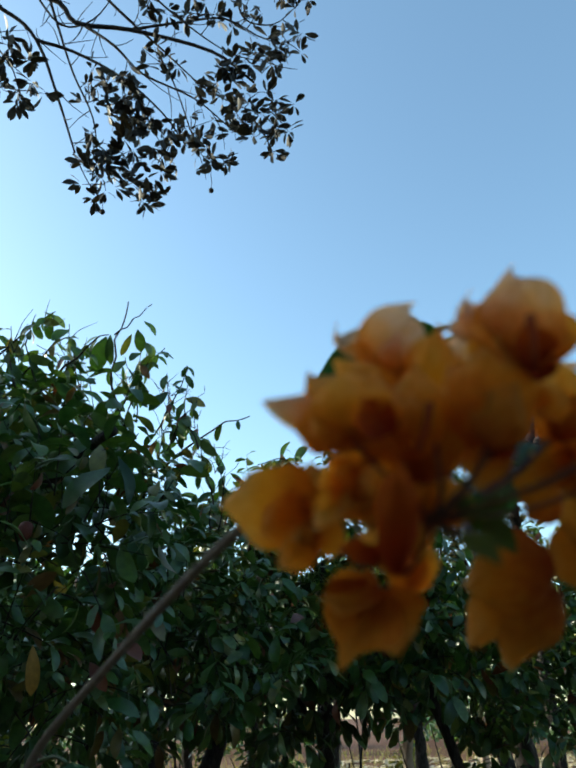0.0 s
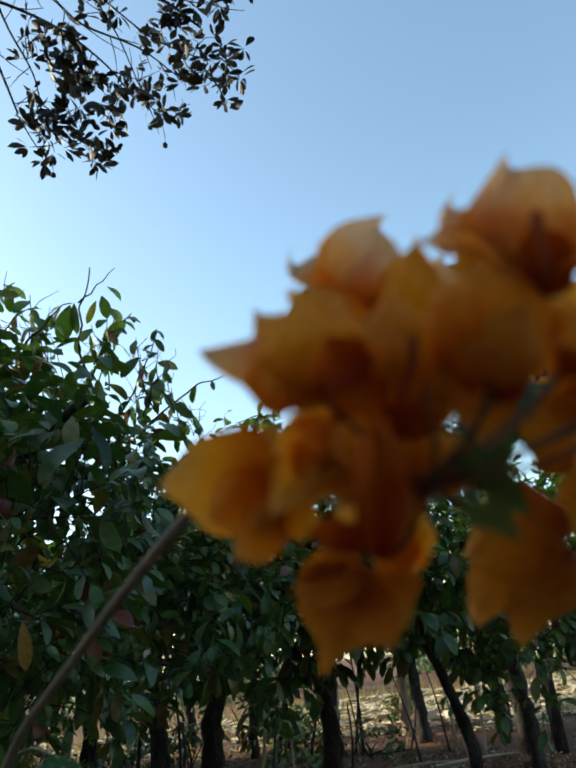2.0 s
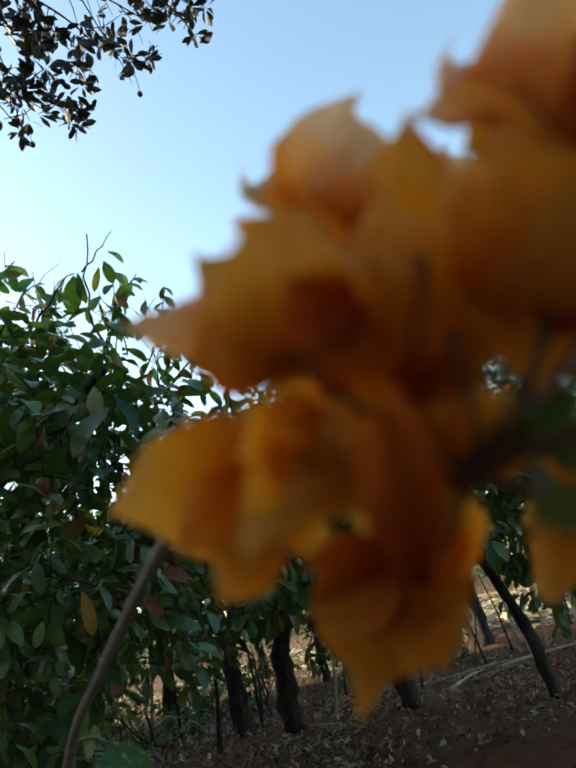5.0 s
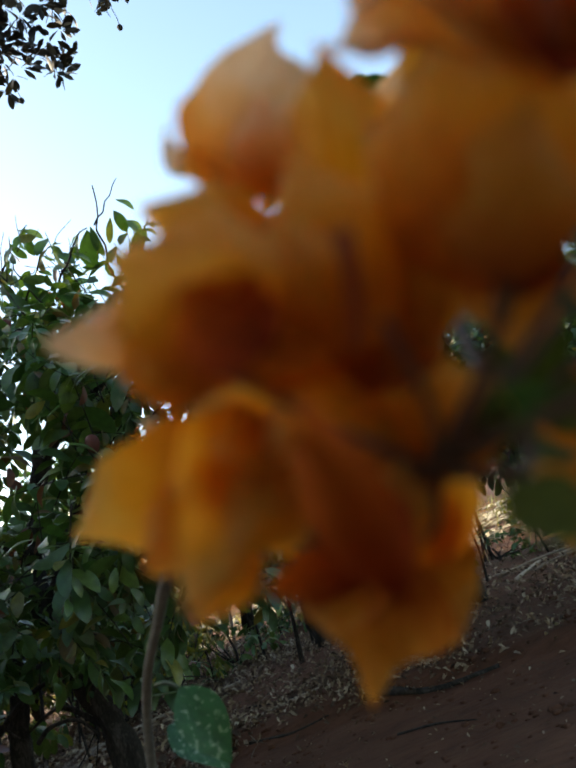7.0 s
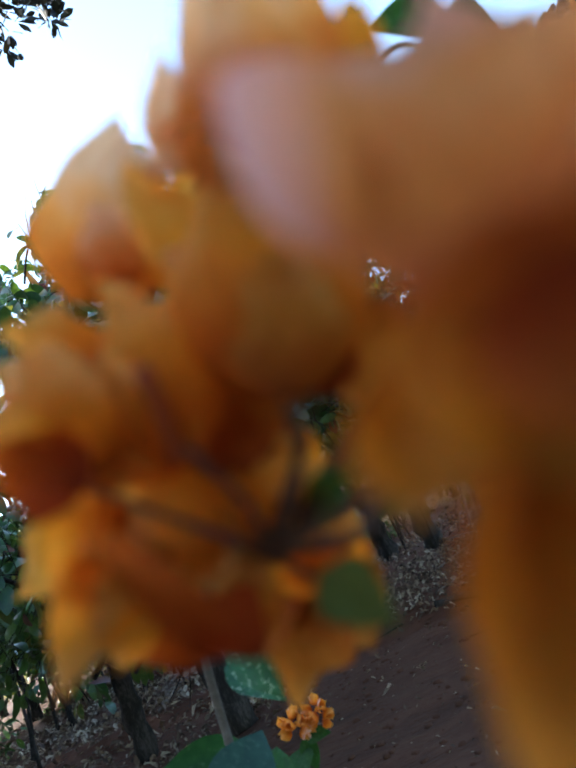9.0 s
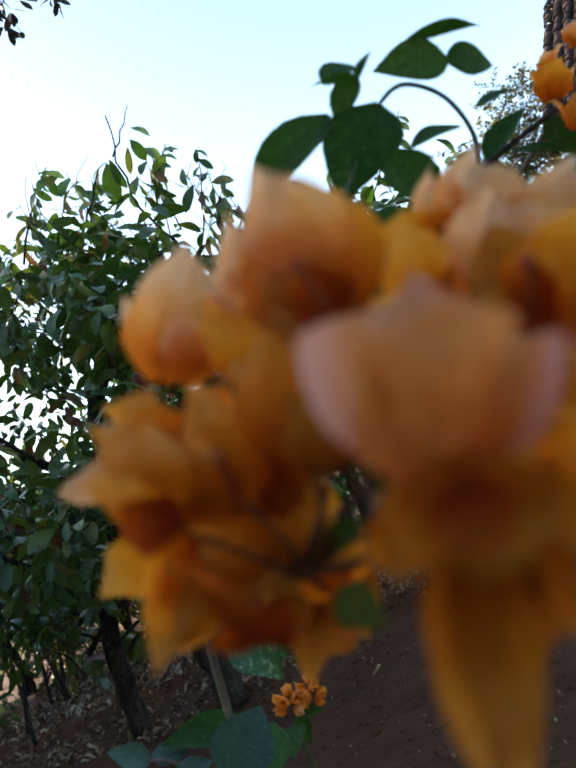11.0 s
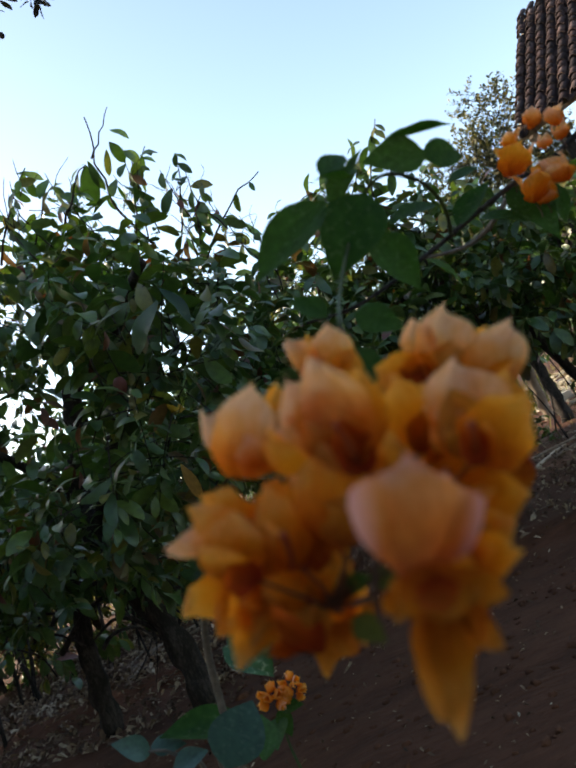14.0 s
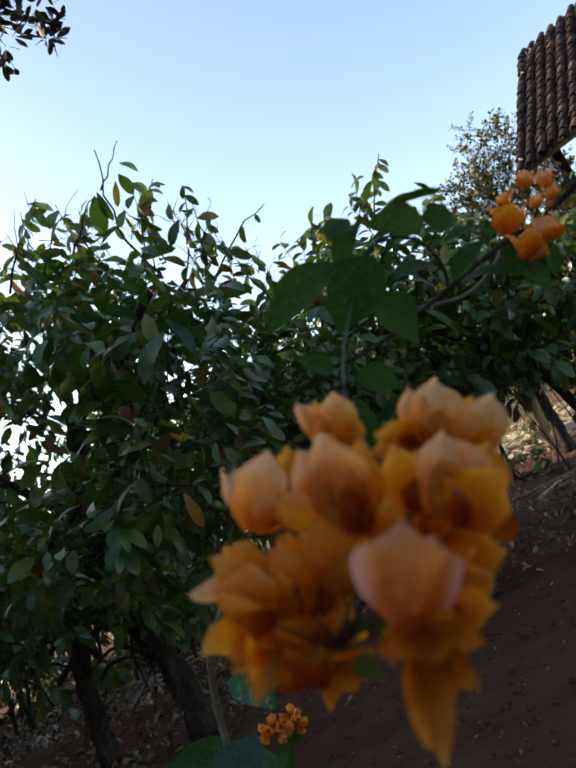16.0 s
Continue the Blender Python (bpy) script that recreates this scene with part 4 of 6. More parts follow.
# dark roots laid bare along the worn bank
for line, r in zip([[(0.05, 5.27), (0.26, 5.19), (0.53, 5.06), (0.99, 4.95)], [(-0.87, 5.49), (-0.55, 5.36), (-0.24, 5.3)], [(0.15, 4.56), (0.39, 4.43), (0.6, 4.27)], [(-0.92, 6.41), (-0.54, 6.15), (-0.27, 6.22)]], (0.035, 0.014, 0.010, 0.014)):
    root = part("root", tube(bmesh.new(), [Vector((x - line[0][0], y - line[0][1], rise(x, y) + r * 0.3)) for x, y in line], r, r * 0.4, 7, 6, 0.5), BARK, None)
    root.location = (*line[0], 0)
    tagged(root, "dark bare root along the edge of the bank", "root", "bank roots")
# fine fallen twigs
twigs = []
for k in range(700):
    x, y = (rnd.uniform(-4.5, -0.8), rnd.uniform(5.2, 8.5)) if k > 420 else (rnd.uniform(-4, 4.5), rnd.uniform(5.4, 11)) if rnd.random() < 0.5 else (rnd.uniform(0.8, 4.2), rnd.uniform(6.8, 10.5))
    z, ang, ln = rise(x, y), rnd.uniform(0, 6.28), rnd.uniform(0.08, 0.36)
    d = Vector((math.cos(ang), math.sin(ang), rnd.uniform(-0.02, 0.22))) * ln
    p = Vector((x, y, z + 0.01))
    twigs.append((p, p + d * 0.5 + Vector((rnd.uniform(-0.012, 0.012), rnd.uniform(-0.012, 0.012), 0.006)), p + d))
tagged(part("fallen_brush", twig_mesh(twigs, 0.0036), TWIG_DRY, None), "pale fallen twigs strewn over the soil", "brush", kind="stuff")
# leafy undergrowth
SHRUB = "low leafy shrub with dark leaves under the trees"
for k, (x, y, s) in enumerate([(-2.4, 8.6, 0.5), (-1.3, 9.2, 0.5), (-5.4, 9.4, 0.7), (-3.4, 10.4, 0.6), (0.2, 10.2, 0.5), (1.5, 9.8, 0.45), (-0.6, 10.9, 0.5), (-5.2, 7.0, 0.4), (-2.2, 11.4, 0.6), (1.9, 12.4, 0.5), (-6.6, 12.0, 0.8), (2.5, 9.5, 0.25), (1.9, 10.9, 0.35)]):
    rn = random.Random(700 + k)
    lumps = [((x + rn.uniform(-0.5, 0.5), y + rn.uniform(-0.4, 0.4), s * rn.uniform(0.5, 1.6)), s * rn.uniform(0.6, 0.8)) for _ in range(4)]
    z = rise(x, y)
    bush_ob = tree((x, y, z), [(x, y, z - 0.05), (x + 0.05, y, s * 0.5), (x, y + 0.03, s)], 0.02, [([(x, y, 0.1), c], 0.012) for c, _ in lumps], lumps, SHRUB, seed=720 + k, density=30, leaf=0.8)
    bush_ob.name = "shrub"
    tagged(bush_ob, SHRUB, "shrub", "undergrowth shrubs")
x, y = 4.25, 13.0
lumps = [((x + dx, y + dy, z), 0.16) for dx, dy, z in ((0, 0, 0.3), (0.15, 0.1, 0.45), (-0.15, 0.05, 0.4), (0.05, -0.1, 0.6))]
bush_ob = tree((x, y, 0), [(x, y, -0.05), (x, y, 0.2), (x + 0.03, y, 0.4)], 0.02, [([(x, y, 0.1), c], 0.01) for c, _ in lumps], lumps, SHRUB, YELLOW_GREEN, seed=777, density=90, leaf=0.7)
bush_ob.name = "shrub"
tagged(bush_ob, "small yellow-green shrub lit by low sun", "shrub", "undergrowth shrubs")
for k, (x, y, s) in enumerate(((-3.3, 8.9, 0.8), (-4.7, 9.0, 0.9), (-2.6, 9.3, 0.7), (-2.05, 7.2, 0.85), (-1.75, 7.9, 0.75))):
    rn = random.Random(790 + k)
    lumps = [((x + rn.uniform(-0.5, 0.5), y + rn.uniform(-0.3, 0.3), s * rn.uniform(0.7, 1.5)), 0.17) for _ in range(9)]
    bush_ob = tree((x, y, 0), [(x, y, -0.05), (x, y, 0.4), (x + 0.05, y, s)], 0.018, [([(x, y, 0.3), c], 0.009) for c, _ in lumps], lumps, SHRUB, YELLOW_GREEN, seed=795 + k, density=55, leaf=0.7)
    bush_ob.name = "shrub"
    tagged(bush_ob, "thin shrub with small yellow-green leaves", "shrub", "undergrowth shrubs")
for k, (a, b) in enumerate((((-2.80, 6.74, 0.33), (-2.67, 7.79, -0.03)), ((-2.55, 6.05, 0.22), (-2.46, 7.38, 0.06)), ((-2.61, 6.24, 0.31), (-2.31, 6.47, 0.06)))):
    stick((a[0], a[1], rise(a[0], a[1]) + 0.02), (b[0], b[1], rise(b[0], b[1]) + 0.03), 0.016, 40 + k)
# thin upright saplings and stakes under the trees
for k in range(60):
    x, y = (rnd.uniform(-4.5, 4.5), rnd.uniform(7.2, 11.5)) if k < 42 else (rnd.uniform(-4.6, -2.3), rnd.uniform(6.2, 8.6))
    h = rnd.uniform(0.7, 1.7)
    lean = Vector((rnd.uniform(-0.25, 0.25), rnd.uniform(-0.2, 0.2), h))
    p = Vector((x, y, rise(x, y) - 0.03))
    bm = tube(bmesh.new(), [Vector((0, 0, 0)), lean * 0.5 + Vector((0.03, 0, 0)), lean], rnd.uniform(0.012, 0.03), 0.007, 6, 4, 0.3)
    ob = part("sapling", bm, BARK if k % 3 or k > 41 else BARK_PALE_LIT, None)
    ob.location = p
    tagged(ob, "thin bare upright stem in the undergrowth", "sapling", "undergrowth stems")
blades = []
for _ in range(220):
    x, y = rnd.gauss(-0.2, 2.6), rnd.uniform(9.0, 12.5)
    d = Vector((rnd.uniform(-0.5, 0.5), rnd.uniform(-0.5, 0.5), 1))
    blades.append(aim((x, y, rise(x, y)), d, ball_point(rnd), rnd.uniform(0.4, 0.9)))
for _ in range(3000):
    x, y = rnd.uniform(-14, 16), rnd.uniform(13.5, 30)
    d = Vector((rnd.uniform(-0.6, 0.6), rnd.uniform(-0.6, 0.6), 1))
    blades.append(aim((x, y, rise(x, y)), d, ball_point(rnd), rnd.uniform(0.5, 1.3)))
blade = leaf_patch(0.28, 0.02, [1.0, 0.9, 0.6, 0.05], droop=0.35, fold=0.2, rows=4)
tagged(part("grass", quads(*blade, blades), GRASS, None), "dry yellowish grass and weeds in low sun", "grass", kind="stuff")
for k, (x, y, s) in enumerate([(5.0, 13.9, 0.17), (5.45, 13.7, 0.15), (4.6, 14.2, 0.16), (6.1, 14.6, 0.18)]):
    ob = slab("block", (-s, -s * 0.5, 0), Vector((s * 2, 0, 0)), Vector((0, s, 0)), Vector((0, 0, s)), STONE, None)
    ob.matrix_basis = pose(x, y, rise(x, y), 0, 0, 20 * k)
    tagged(ob, "pale building block standing on dry ground", "block", "pale blocks")

# pale straw added to stand for bright sunlight on the far ground
straw = []
for _ in range(12000):
    x, y = rnd.uniform(3.2, 14), rnd.uniform(10.9, 24)
    if rnd.random() < 0.25:
        x, y = rnd.uniform(-6, 4), rnd.uniform(12.0, 20)
    if noise.noise((x * 0.7, y * 0.7, 5)) < -0.05 or x < 4.4 and y < 12.4:
        continue
    d = Vector((rnd.uniform(-1, 1), rnd.uniform(-1, 1), rnd.uniform(0, 0.12)))
    straw.append(aim((x, y, rise(x, y) + rnd.uniform(0.01, 0.03)), d, Vector((0, 0, 1)) + ball_point(rnd) * 0.4, rnd.uniform(0.9, 1.8)))
tagged(part("straw", quads(*leaf_patch(0.22, 0.07, [0.5, 1.0, 0.8, 0.1], droop=0.1, fold=0.3, rows=4), straw), STRAW_SUNLIT, None), "pale dry straw added so that the sunlit ground looks bright", "straw", kind="stuff")

# far woods that close the view
rnd = random.Random(88)
woods = []
for k in range(90):
    a = radians(rnd.uniform(-75, 75))
    dist = rnd.uniform(26, 44)
    c = Vector((math.sin(a) * dist, math.cos(a) * dist, rnd.uniform(0.5, 3.2) * (0.45 if a < 0 else 1.0)))
    m, _ = sprigs(rnd, c, rnd.uniform(1.4, 2.4), 60, 7, 0.3, 1.0)
    woods += [q @ Matrix.Scale(4.0, 4) for q in m]
tagged(part("far_woods", quads(*SMALL, woods), LEAF, None), "far line of bushes and low trees", "woods", kind="stuff")

# ---- bougainvillea ----
bush = thing("bougainvillea", (1.25, 0.75, 0), "orange-flowered bougainvillea with arching canes and green leaves", "shrub")
stem("cane", [(1.25, 0.75, -0.05), (1.15, 0.72, 0.7), (0.85, 0.66, 1.3), (0.55, 0.60, 1.56), (0.3037, 0.5744, 1.5007), (0.2656, 0.5648, 1.4954), (0.1941, 0.5365, 1.4742), (0.1361, 0.5180, 1.4571), (0.0724, 0.4793, 1.4395), (0.0291, 0.4787, 1.4439)], 0.0045, 0.0012, BARK, bush, n=5)
stem("cane", [(0.1743, 0.5270, 1.4685), (0.1660, 0.4854, 1.4810), (0.1490, 0.4534, 1.4975), (0.1247, 0.4323, 1.5065), (0.1096, 0.4372, 1.5065), (0.0909, 0.4289, 1.4895), (0.0675, 0.3968, 1.4592), (0.0439, 0.3300, 1.4246), (0.0311, 0.2821, 1.4008)], 0.0016, 0.0010, STALK, bush, n=5)
stem("cane", [(0.2656, 0.5648, 1.4954), (0.2228, 0.6175, 1.4709), (0.1717, 0.6363, 1.4812), (0.1336, 0.6742, 1.5015)], 0.003, 0.001, CANE, bush)

# grey cane that arches past behind the flowers
cane_bush = thing("bougainvillea", (-0.27, 0.74, 0), "single grey bougainvillea cane with a few broad leaves", "shrub")
stem("cane", [(-0.27, 0.74, -0.03), (-0.255, 0.73, 0.5), (-0.235, 0.715, 0.85), (-0.22, 0.70, 1.08), (-0.202, 0.68, 1.19), (-0.172, 0.62, 1.253), (-0.12, 0.48, 1.296), (-0.063, 0.309, 1.333), (-0.035, 0.262, 1.345)], 0.0060, 0.0019, CANE, cane_bush, n=9, knots=0.25)

OVATE = [leaf_patch(1.0, 0.68, [0.10, 0.70, 0.96, 1.0, 0.90, 0.68, 0.36, 0.02], droop=d, fold=f, wave=w, rows=9, across=5, seed=i)
         for i, (d, f, w) in enumerate([(0.12, 0.25, 0.03), (0.25, 0.12, 0.04), (0.02, 0.35, 0.02)])]
BLADES = {}


def blade_mesh(patch_set, k, material):
    key = (id(patch_set), k % len(patch_set), material.name)
    if key not in BLADES:
        BLADES[key] = quads(*patch_set[k % len(patch_set)], np.eye(4)[None])
        BLADES[key].materials.append(material)
    return BLADES[key]


def vine_leaf(owner, base, tip, face, wide=1.0, k=0, material=LEAF_VINE, label=""):
    base, tip = Vector(base), Vector(tip)
    size = (tip - base).length
    ob = part("leaf", blade_mesh(OVATE, k, material), None, owner, label)
    ob.matrix_basis = Matrix.Translation(-owner.location) @ aim(base, tip - base, face, size) @ Matrix.Diagonal((wide, 1, 1, 1))
    return ob


TO_CAM = Vector((0, -1, 0))
vine_leaf(bush, (0.0725, 0.4125, 1.5014), (0.0076, 0.4151, 1.4736), (0.4, -0.7, 0.6), 0.85, 2)
vine_leaf(bush, (0.1001, 0.4133, 1.4949), (0.0541, 0.3977, 1.4503), (0.1, -1, 0.3), 1.0, 0)
vine_leaf(bush, (0.0903, 0.4161, 1.4682), (0.1063, 0.4210, 1.4218), (0, -0.7, 0.7), 1.0, 2)
vine_leaf(bush, (0.1535, 0.4323, 1.5076), (0.1106, 0.4207, 1.5203), (0, -1, 0.1), 0.95, 0)
vine_leaf(bush, (0.1518, 0.4322, 1.5084), (0.1873, 0.4431, 1.5016), (0, -1, 0.1), 0.95, 1)
vine_leaf(bush, (0.1292, 0.4301, 1.5278), (0.1835, 0.4407, 1.5244), (0.1, -0.35, 0.9), 0.55, 2)
vine_leaf(bush, (0.0934, 0.4021, 1.5050), (0.0705, 0.3908, 1.5168), (0, -0.2, 1), 0.7, 1)
vine_leaf(bush, (0.0917, 0.4022, 1.5048), (0.1099, 0.4103, 1.5238), (-0.4, -0.6, 0.6), 0.5, 2)
vine_leaf(bush, (0.0780, 0.4109, 1.5172), (0.1036, 0.4291, 1.5359), (0, -1, 0.3), 0.8, 0)
vine_leaf(bush, (0.1570, 0.4750, 1.4842), (0.1184, 0.4645, 1.4866), (0, -0.7, 0.8), 1.0, 0)
vine_leaf(bush, (0.0449, 0.3215, 1.4097), (0.0647, 0.3132, 1.3938), (-0.1, -1, 0.5), 1.05, 1)
vine_leaf(bush, (0.0343, 0.3506, 1.4194), (0.0197, 0.3584, 1.4399), (0.1, -0.8, 0.6), 0.9, 2)
vine_leaf(bush, (0.0967, 0.4205, 1.5215), (0.0737, 0.4130, 1.4969), (-0.2, -0.9, 0.2), 0.8, 1)
vine_leaf(bush, (0.1854, 0.5365, 1.4739), (0.2263, 0.5342, 1.4981), (0.2, -0.6, 0.8), 0.85, 2)
vine_leaf(bush, (0.2116, 0.5564, 1.4771), (0.2454, 0.5387, 1.4555), (0, -0.5, 0.9), 0.8, 0)
vine_leaf(bush, (0.2509, 0.5650, 1.4930), (0.2706, 0.5409, 1.4357), (0, -0.6, 0.8), 0.9, 1)
vine_leaf(bush, (0.1368, 0.5178, 1.4588), (0.1173, 0.5146, 1.4880), (0, -0.8, 0.5), 0.9, 2)
vine_leaf(bush, (0.1494, 0.5378, 1.4603), (0.1733, 0.5413, 1.4283), (0, -0.4, 1), 0.9, 0)
vine_leaf(bush, (0.1869, 0.5131, 1.5058), (0.2227, 0.5125, 1.5122), (0, -0.6, 0.8), 0.8, 1)
vine_leaf(bush, (0.2845, 0.5662, 1.4824), (0.2810, 0.5607, 1.4394), (0.3, -0.6, 0.7), 0.8, 2)
vine_leaf(bush, (0.0658, 0.2955, 1.3704), (0.0560, 0.2780, 1.3459), (0, -1, 0.3), 0.8, 1)
vine_leaf(bush, (0.0251, 0.2427, 1.3844), (0.0333, 0.2300, 1.3669), (0, -1, 0.4), 0.9, 0)
vine_leaf(bush, (-0.0124, 0.1782, 1.3080), (-0.0068, 0.1706, 1.3014), (0, -0.9, 0.4), 1.1, 1, LEAF_YOUNG)
vine_leaf(bush, (0.0005, 0.2060, 1.3205), (0.0152, 0.2020, 1.3245), (0.1, -0.9, -0.3), 1.2, 0, LEAF_YOUNG)
vine_leaf(bush, (0.0055, 0.2030, 1.3185), (0.0138, 0.1985, 1.3102), (0, -0.9, 0.3), 1.2, 1, LEAF_YOUNG)
vine_leaf(bush, (0.0080, 0.2220, 1.3360), (0.0205, 0.2040, 1.3270), (0.1, -0.7, 0.5), 0.85, 2, LEAF_YOUNG)
vine_leaf(bush, (-0.0035, 0.1920, 1.3100), (0.0056, 0.2000, 1.3112), (0, -0.8, 0.5), 1.15, 0, LEAF_YOUNG)
vine_leaf(bush, (0.0472, 0.2457, 1.3625), (0.0361, 0.2204, 1.3426), (0, -1, 0.3), 0.8, 0)
vine_leaf(bush, (-0.0111, 0.1843, 1.3146), (-0.0034, 0.1768, 1.3172), (0, -0.9, 0.4), 0.8, 0)
# leaves on the grey cane and low growth beside it
vine_leaf(cane_bush, (-0.1455, 0.5995, 1.2456), (-0.1245, 0.5891, 1.1899), (0.1, -0.8, 0.6), 0.85, 0, LEAF_SPOT, "green leaf with pale blotches")
vine_leaf(cane_bush, (-0.1731, 0.6469, 1.2167), (-0.1307, 0.6327, 1.1826), (0.1, -0.5, 0.9), 0.9, 1, LEAF_SPOT, "green leaf with pale blotches")
stem("leaf_stalk", [(-0.1826, 0.6820, 1.2431), (-0.1603, 0.6298, 1.2483), (-0.1451, 0.5996, 1.2446)], 0.0018, 0.0012, STALK, cane_bush, sides=5)
low_bush = thing("bougainvillea", (-0.25, 0.86, 0), "young low bougainvillea with broad bluish leaves and one orange flower head", "shrub")
stem("cane", [(-0.25, 0.86, -0.03), (-0.26, 0.84, 0.4), (-0.24, 0.82, 0.75), (-0.2583, 0.7542, 1.0622), (-0.2147, 0.7290, 1.1108)], 0.005, 0.0016, CANE, low_bush, n=5)
stem("cane", [(-0.26, 0.84, 0.4), (-0.28, 0.78, 0.7), (-0.2650, 0.7338, 1.0651), (-0.2828, 0.7072, 1.1270), (-0.3095, 0.7056, 1.1421)], 0.004, 0.0012, CANE, low_bush, n=5)
stem("cane", [(-0.26, 0.84, 0.4), (-0.20, 0.90, 0.75), (-0.2251, 0.9640, 0.9790), (-0.2072, 0.9570, 1.0463)], 0.004, 0.0014, STALK, low_bush, n=5)
vine_leaf(low_bush, (-0.2035, 0.6065, 1.1279), (-0.1656, 0.6425, 1.1686), (0.1, -0.9, 0.5), 1.25, 1, LEAF_TEAL)
vine_leaf(low_bush, (-0.2055, 0.7282, 1.1181), (-0.2887, 0.7047, 1.1504), (0, -0.5, 0.9), 0.75, 2, LEAF_VINE)
vine_leaf(low_bush, (-0.3039, 0.7060, 1.1384), (-0.3266, 0.6825, 1.1702), (0.1, -0.8, 0.7), 0.85, 0, LEAF_SHEEN)
vine_leaf(low_bush, (-0.3057, 0.7157, 1.1409), (-0.2682, 0.7064, 1.1342), (-0.1, -0.8, 0.6), 0.8, 1, LEAF_SHEEN)
vine_leaf(low_bush, (-0.2808, 0.6878, 1.1202), (-0.2411, 0.6874, 1.1234), (0, -0.8, 0.6), 0.9, 0, LEAF_SHEEN)
vine_leaf(low_bush, (-0.1867, 0.6703, 1.0953), (-0.1844, 0.7280, 1.1198), (0.4, -0.8, 0.4), 0.7, 2, LEAF_VINE)
vine_leaf(low_bush, (-0.2145, 0.9574, 1.0421), (-0.2117, 0.9412, 1.0053), (0, -0.8, 0.6), 0.9, 2, LEAF_VINE)
vine_leaf(low_bush, (-0.2145, 0.9574, 1.0421), (-0.1795, 0.9373, 1.0421), (0, -0.8, 0.6), 0.8, 0, LEAF_VINE)
vine_leaf(low_bush, (-0.2235, 0.9586, 1.0311), (-0.2281, 0.8996, 1.0184), (0, -0.8, 0.6), 0.9, 0, LEAF_VINE)
WAVY = [leaf_patch(1.0, 0.62, [0.14, 0.66, 0.92, 1.0, 0.97, 0.90, 0.82, 0.66, 0.40, 0.05], droop=0.75, fold=0.5, wave=0.2, rows=11, across=7, seed=12)]
spotted = part("leaf", blade_mesh(WAVY, 0, LEAF_SPOT), None, low_bush, "drooping wavy leaf with pale blotches")
foot, end = Vector((-0.2624, 1.1154, 1.1726)), Vector((-0.2138, 1.1148, 1.0633))
spotted.matrix_basis = Matrix.Translation(-low_bush.location) @ aim(foot, end - foot, Vector((0.35, -0.9, 0.25)), (end - foot).length * 1.05) @ Matrix.Diagonal((0.62, 1, 1, 1))
stem("cane", [(-0.2540, 0.9351, 1.2033), (-0.2586, 1.0199, 1.1893), foot], 0.0014, 0.001, STALK, low_bush, n=4)

def paper_patch(cup, bow, curl, ruffle, seed, widths=None, rows=14, across=9):
    """A papery pointed bract of unit length along +y: cupped across, bowed along, its point curled and its rim ruffled."""
    rnd = random.Random(seed)
    prof = np.interp(np.linspace(0, 1, rows), np.linspace(0, 1, 10), widths or [0.32, 0.78, 0.98, 1.06, 1.07, 1.03, 0.92, 0.70, 0.33, 0.01])
    ph, skew = rnd.random() * 6, rnd.uniform(-0.08, 0.08)
    verts = []
    for i in range(rows):
        u = i / (rows - 1)
        for j in range(across):
            w = 2 * j / (across - 1) - 1
            half = prof[i] * 0.46 * (1 + 0.05 * math.sin(13 * u + ph * 2 + (1.7 if w > 0 else 0)))
            x = w * half * (1 - 0.22 * min(cup, 1.2) * w * w) + skew * u * u
            z = cup * w * w * half - bow * 4 * u * (1 - u) * 0.14 + curl * u ** 3 + ruffle * abs(w) ** 2 * math.sin(9 * u + ph + (2.0 if w > 0 else 0)) * (0.4 + u) * 0.5
            z += 0.03 * math.exp(-(w / 0.11) ** 2)
            verts.append((x, u * (1 - 0.1 * abs(curl) * u), z))
    faces = [(i * across + j, i * across + j + 1, (i + 1) * across + j + 1, (i + 1) * across + j) for i in range(rows - 1) for j in range(across - 1)]
    return verts, faces


PAPER = [paper_patch(0.34, 0.5, 0.04, 0.17, 20), paper_patch(0.28, 0.4, -0.14, 0.18, 21), paper_patch(0.46, 0.7, 0.0, 0.15, 22),
         paper_patch(0.25, 0.4, -0.28, 0.18, 23), paper_patch(0.50, 0.6, 0.14, 0.16, 24),
         paper_patch(0.42, 0.5, -0.05, 0.14, 25, [0.12, 0.34, 0.62, 0.88, 1.05, 1.10, 1.0, 0.72, 0.36, 0.01]),
         paper_patch(0.25, 0.4, -0.05, 0.12, 26, [0.40, 0.95, 1.10, 1.10, 1.0, 0.78, 0.42, 0.22, 0.12, 0.01])]


def bract(owner, base, tip, wide=1.0, face=None, k=0, material=BRACT):
    """One papery bract from its base to its point. wide: times the usual width."""
    base, tip = Vector(base), Vector(tip)
    ob = part("bract", blade_mesh(PAPER, k, material), None, owner)
    origin = owner.parent.location if owner.parent else Vector((0, 0, 0))
    ob.matrix_basis = Matrix.Translation(-origin) @ aim(base, tip - base, face or TO_CAM, (tip - base).length) @ Matrix.Diagonal((wide, 1, 1, 1))
    return ob


def flower_head(owner, fork, bases, r=0.0007):
    """The stalks of a flower head as its own part; the bracts are hung on it."""
    bm = bmesh.new()
    fork = Vector(fork) - owner.location
    for b in bases:
        b = Vector(b) - owner.location
        tube(bm, [fork, fork.lerp(b, 0.5) + Vector((0.002, 0.001, -0.002)), b], r, r * 0.7, 5, 3)
    return part("flower_head", bm, STALK_RED, owner, "papery orange flower head on thin stalks")


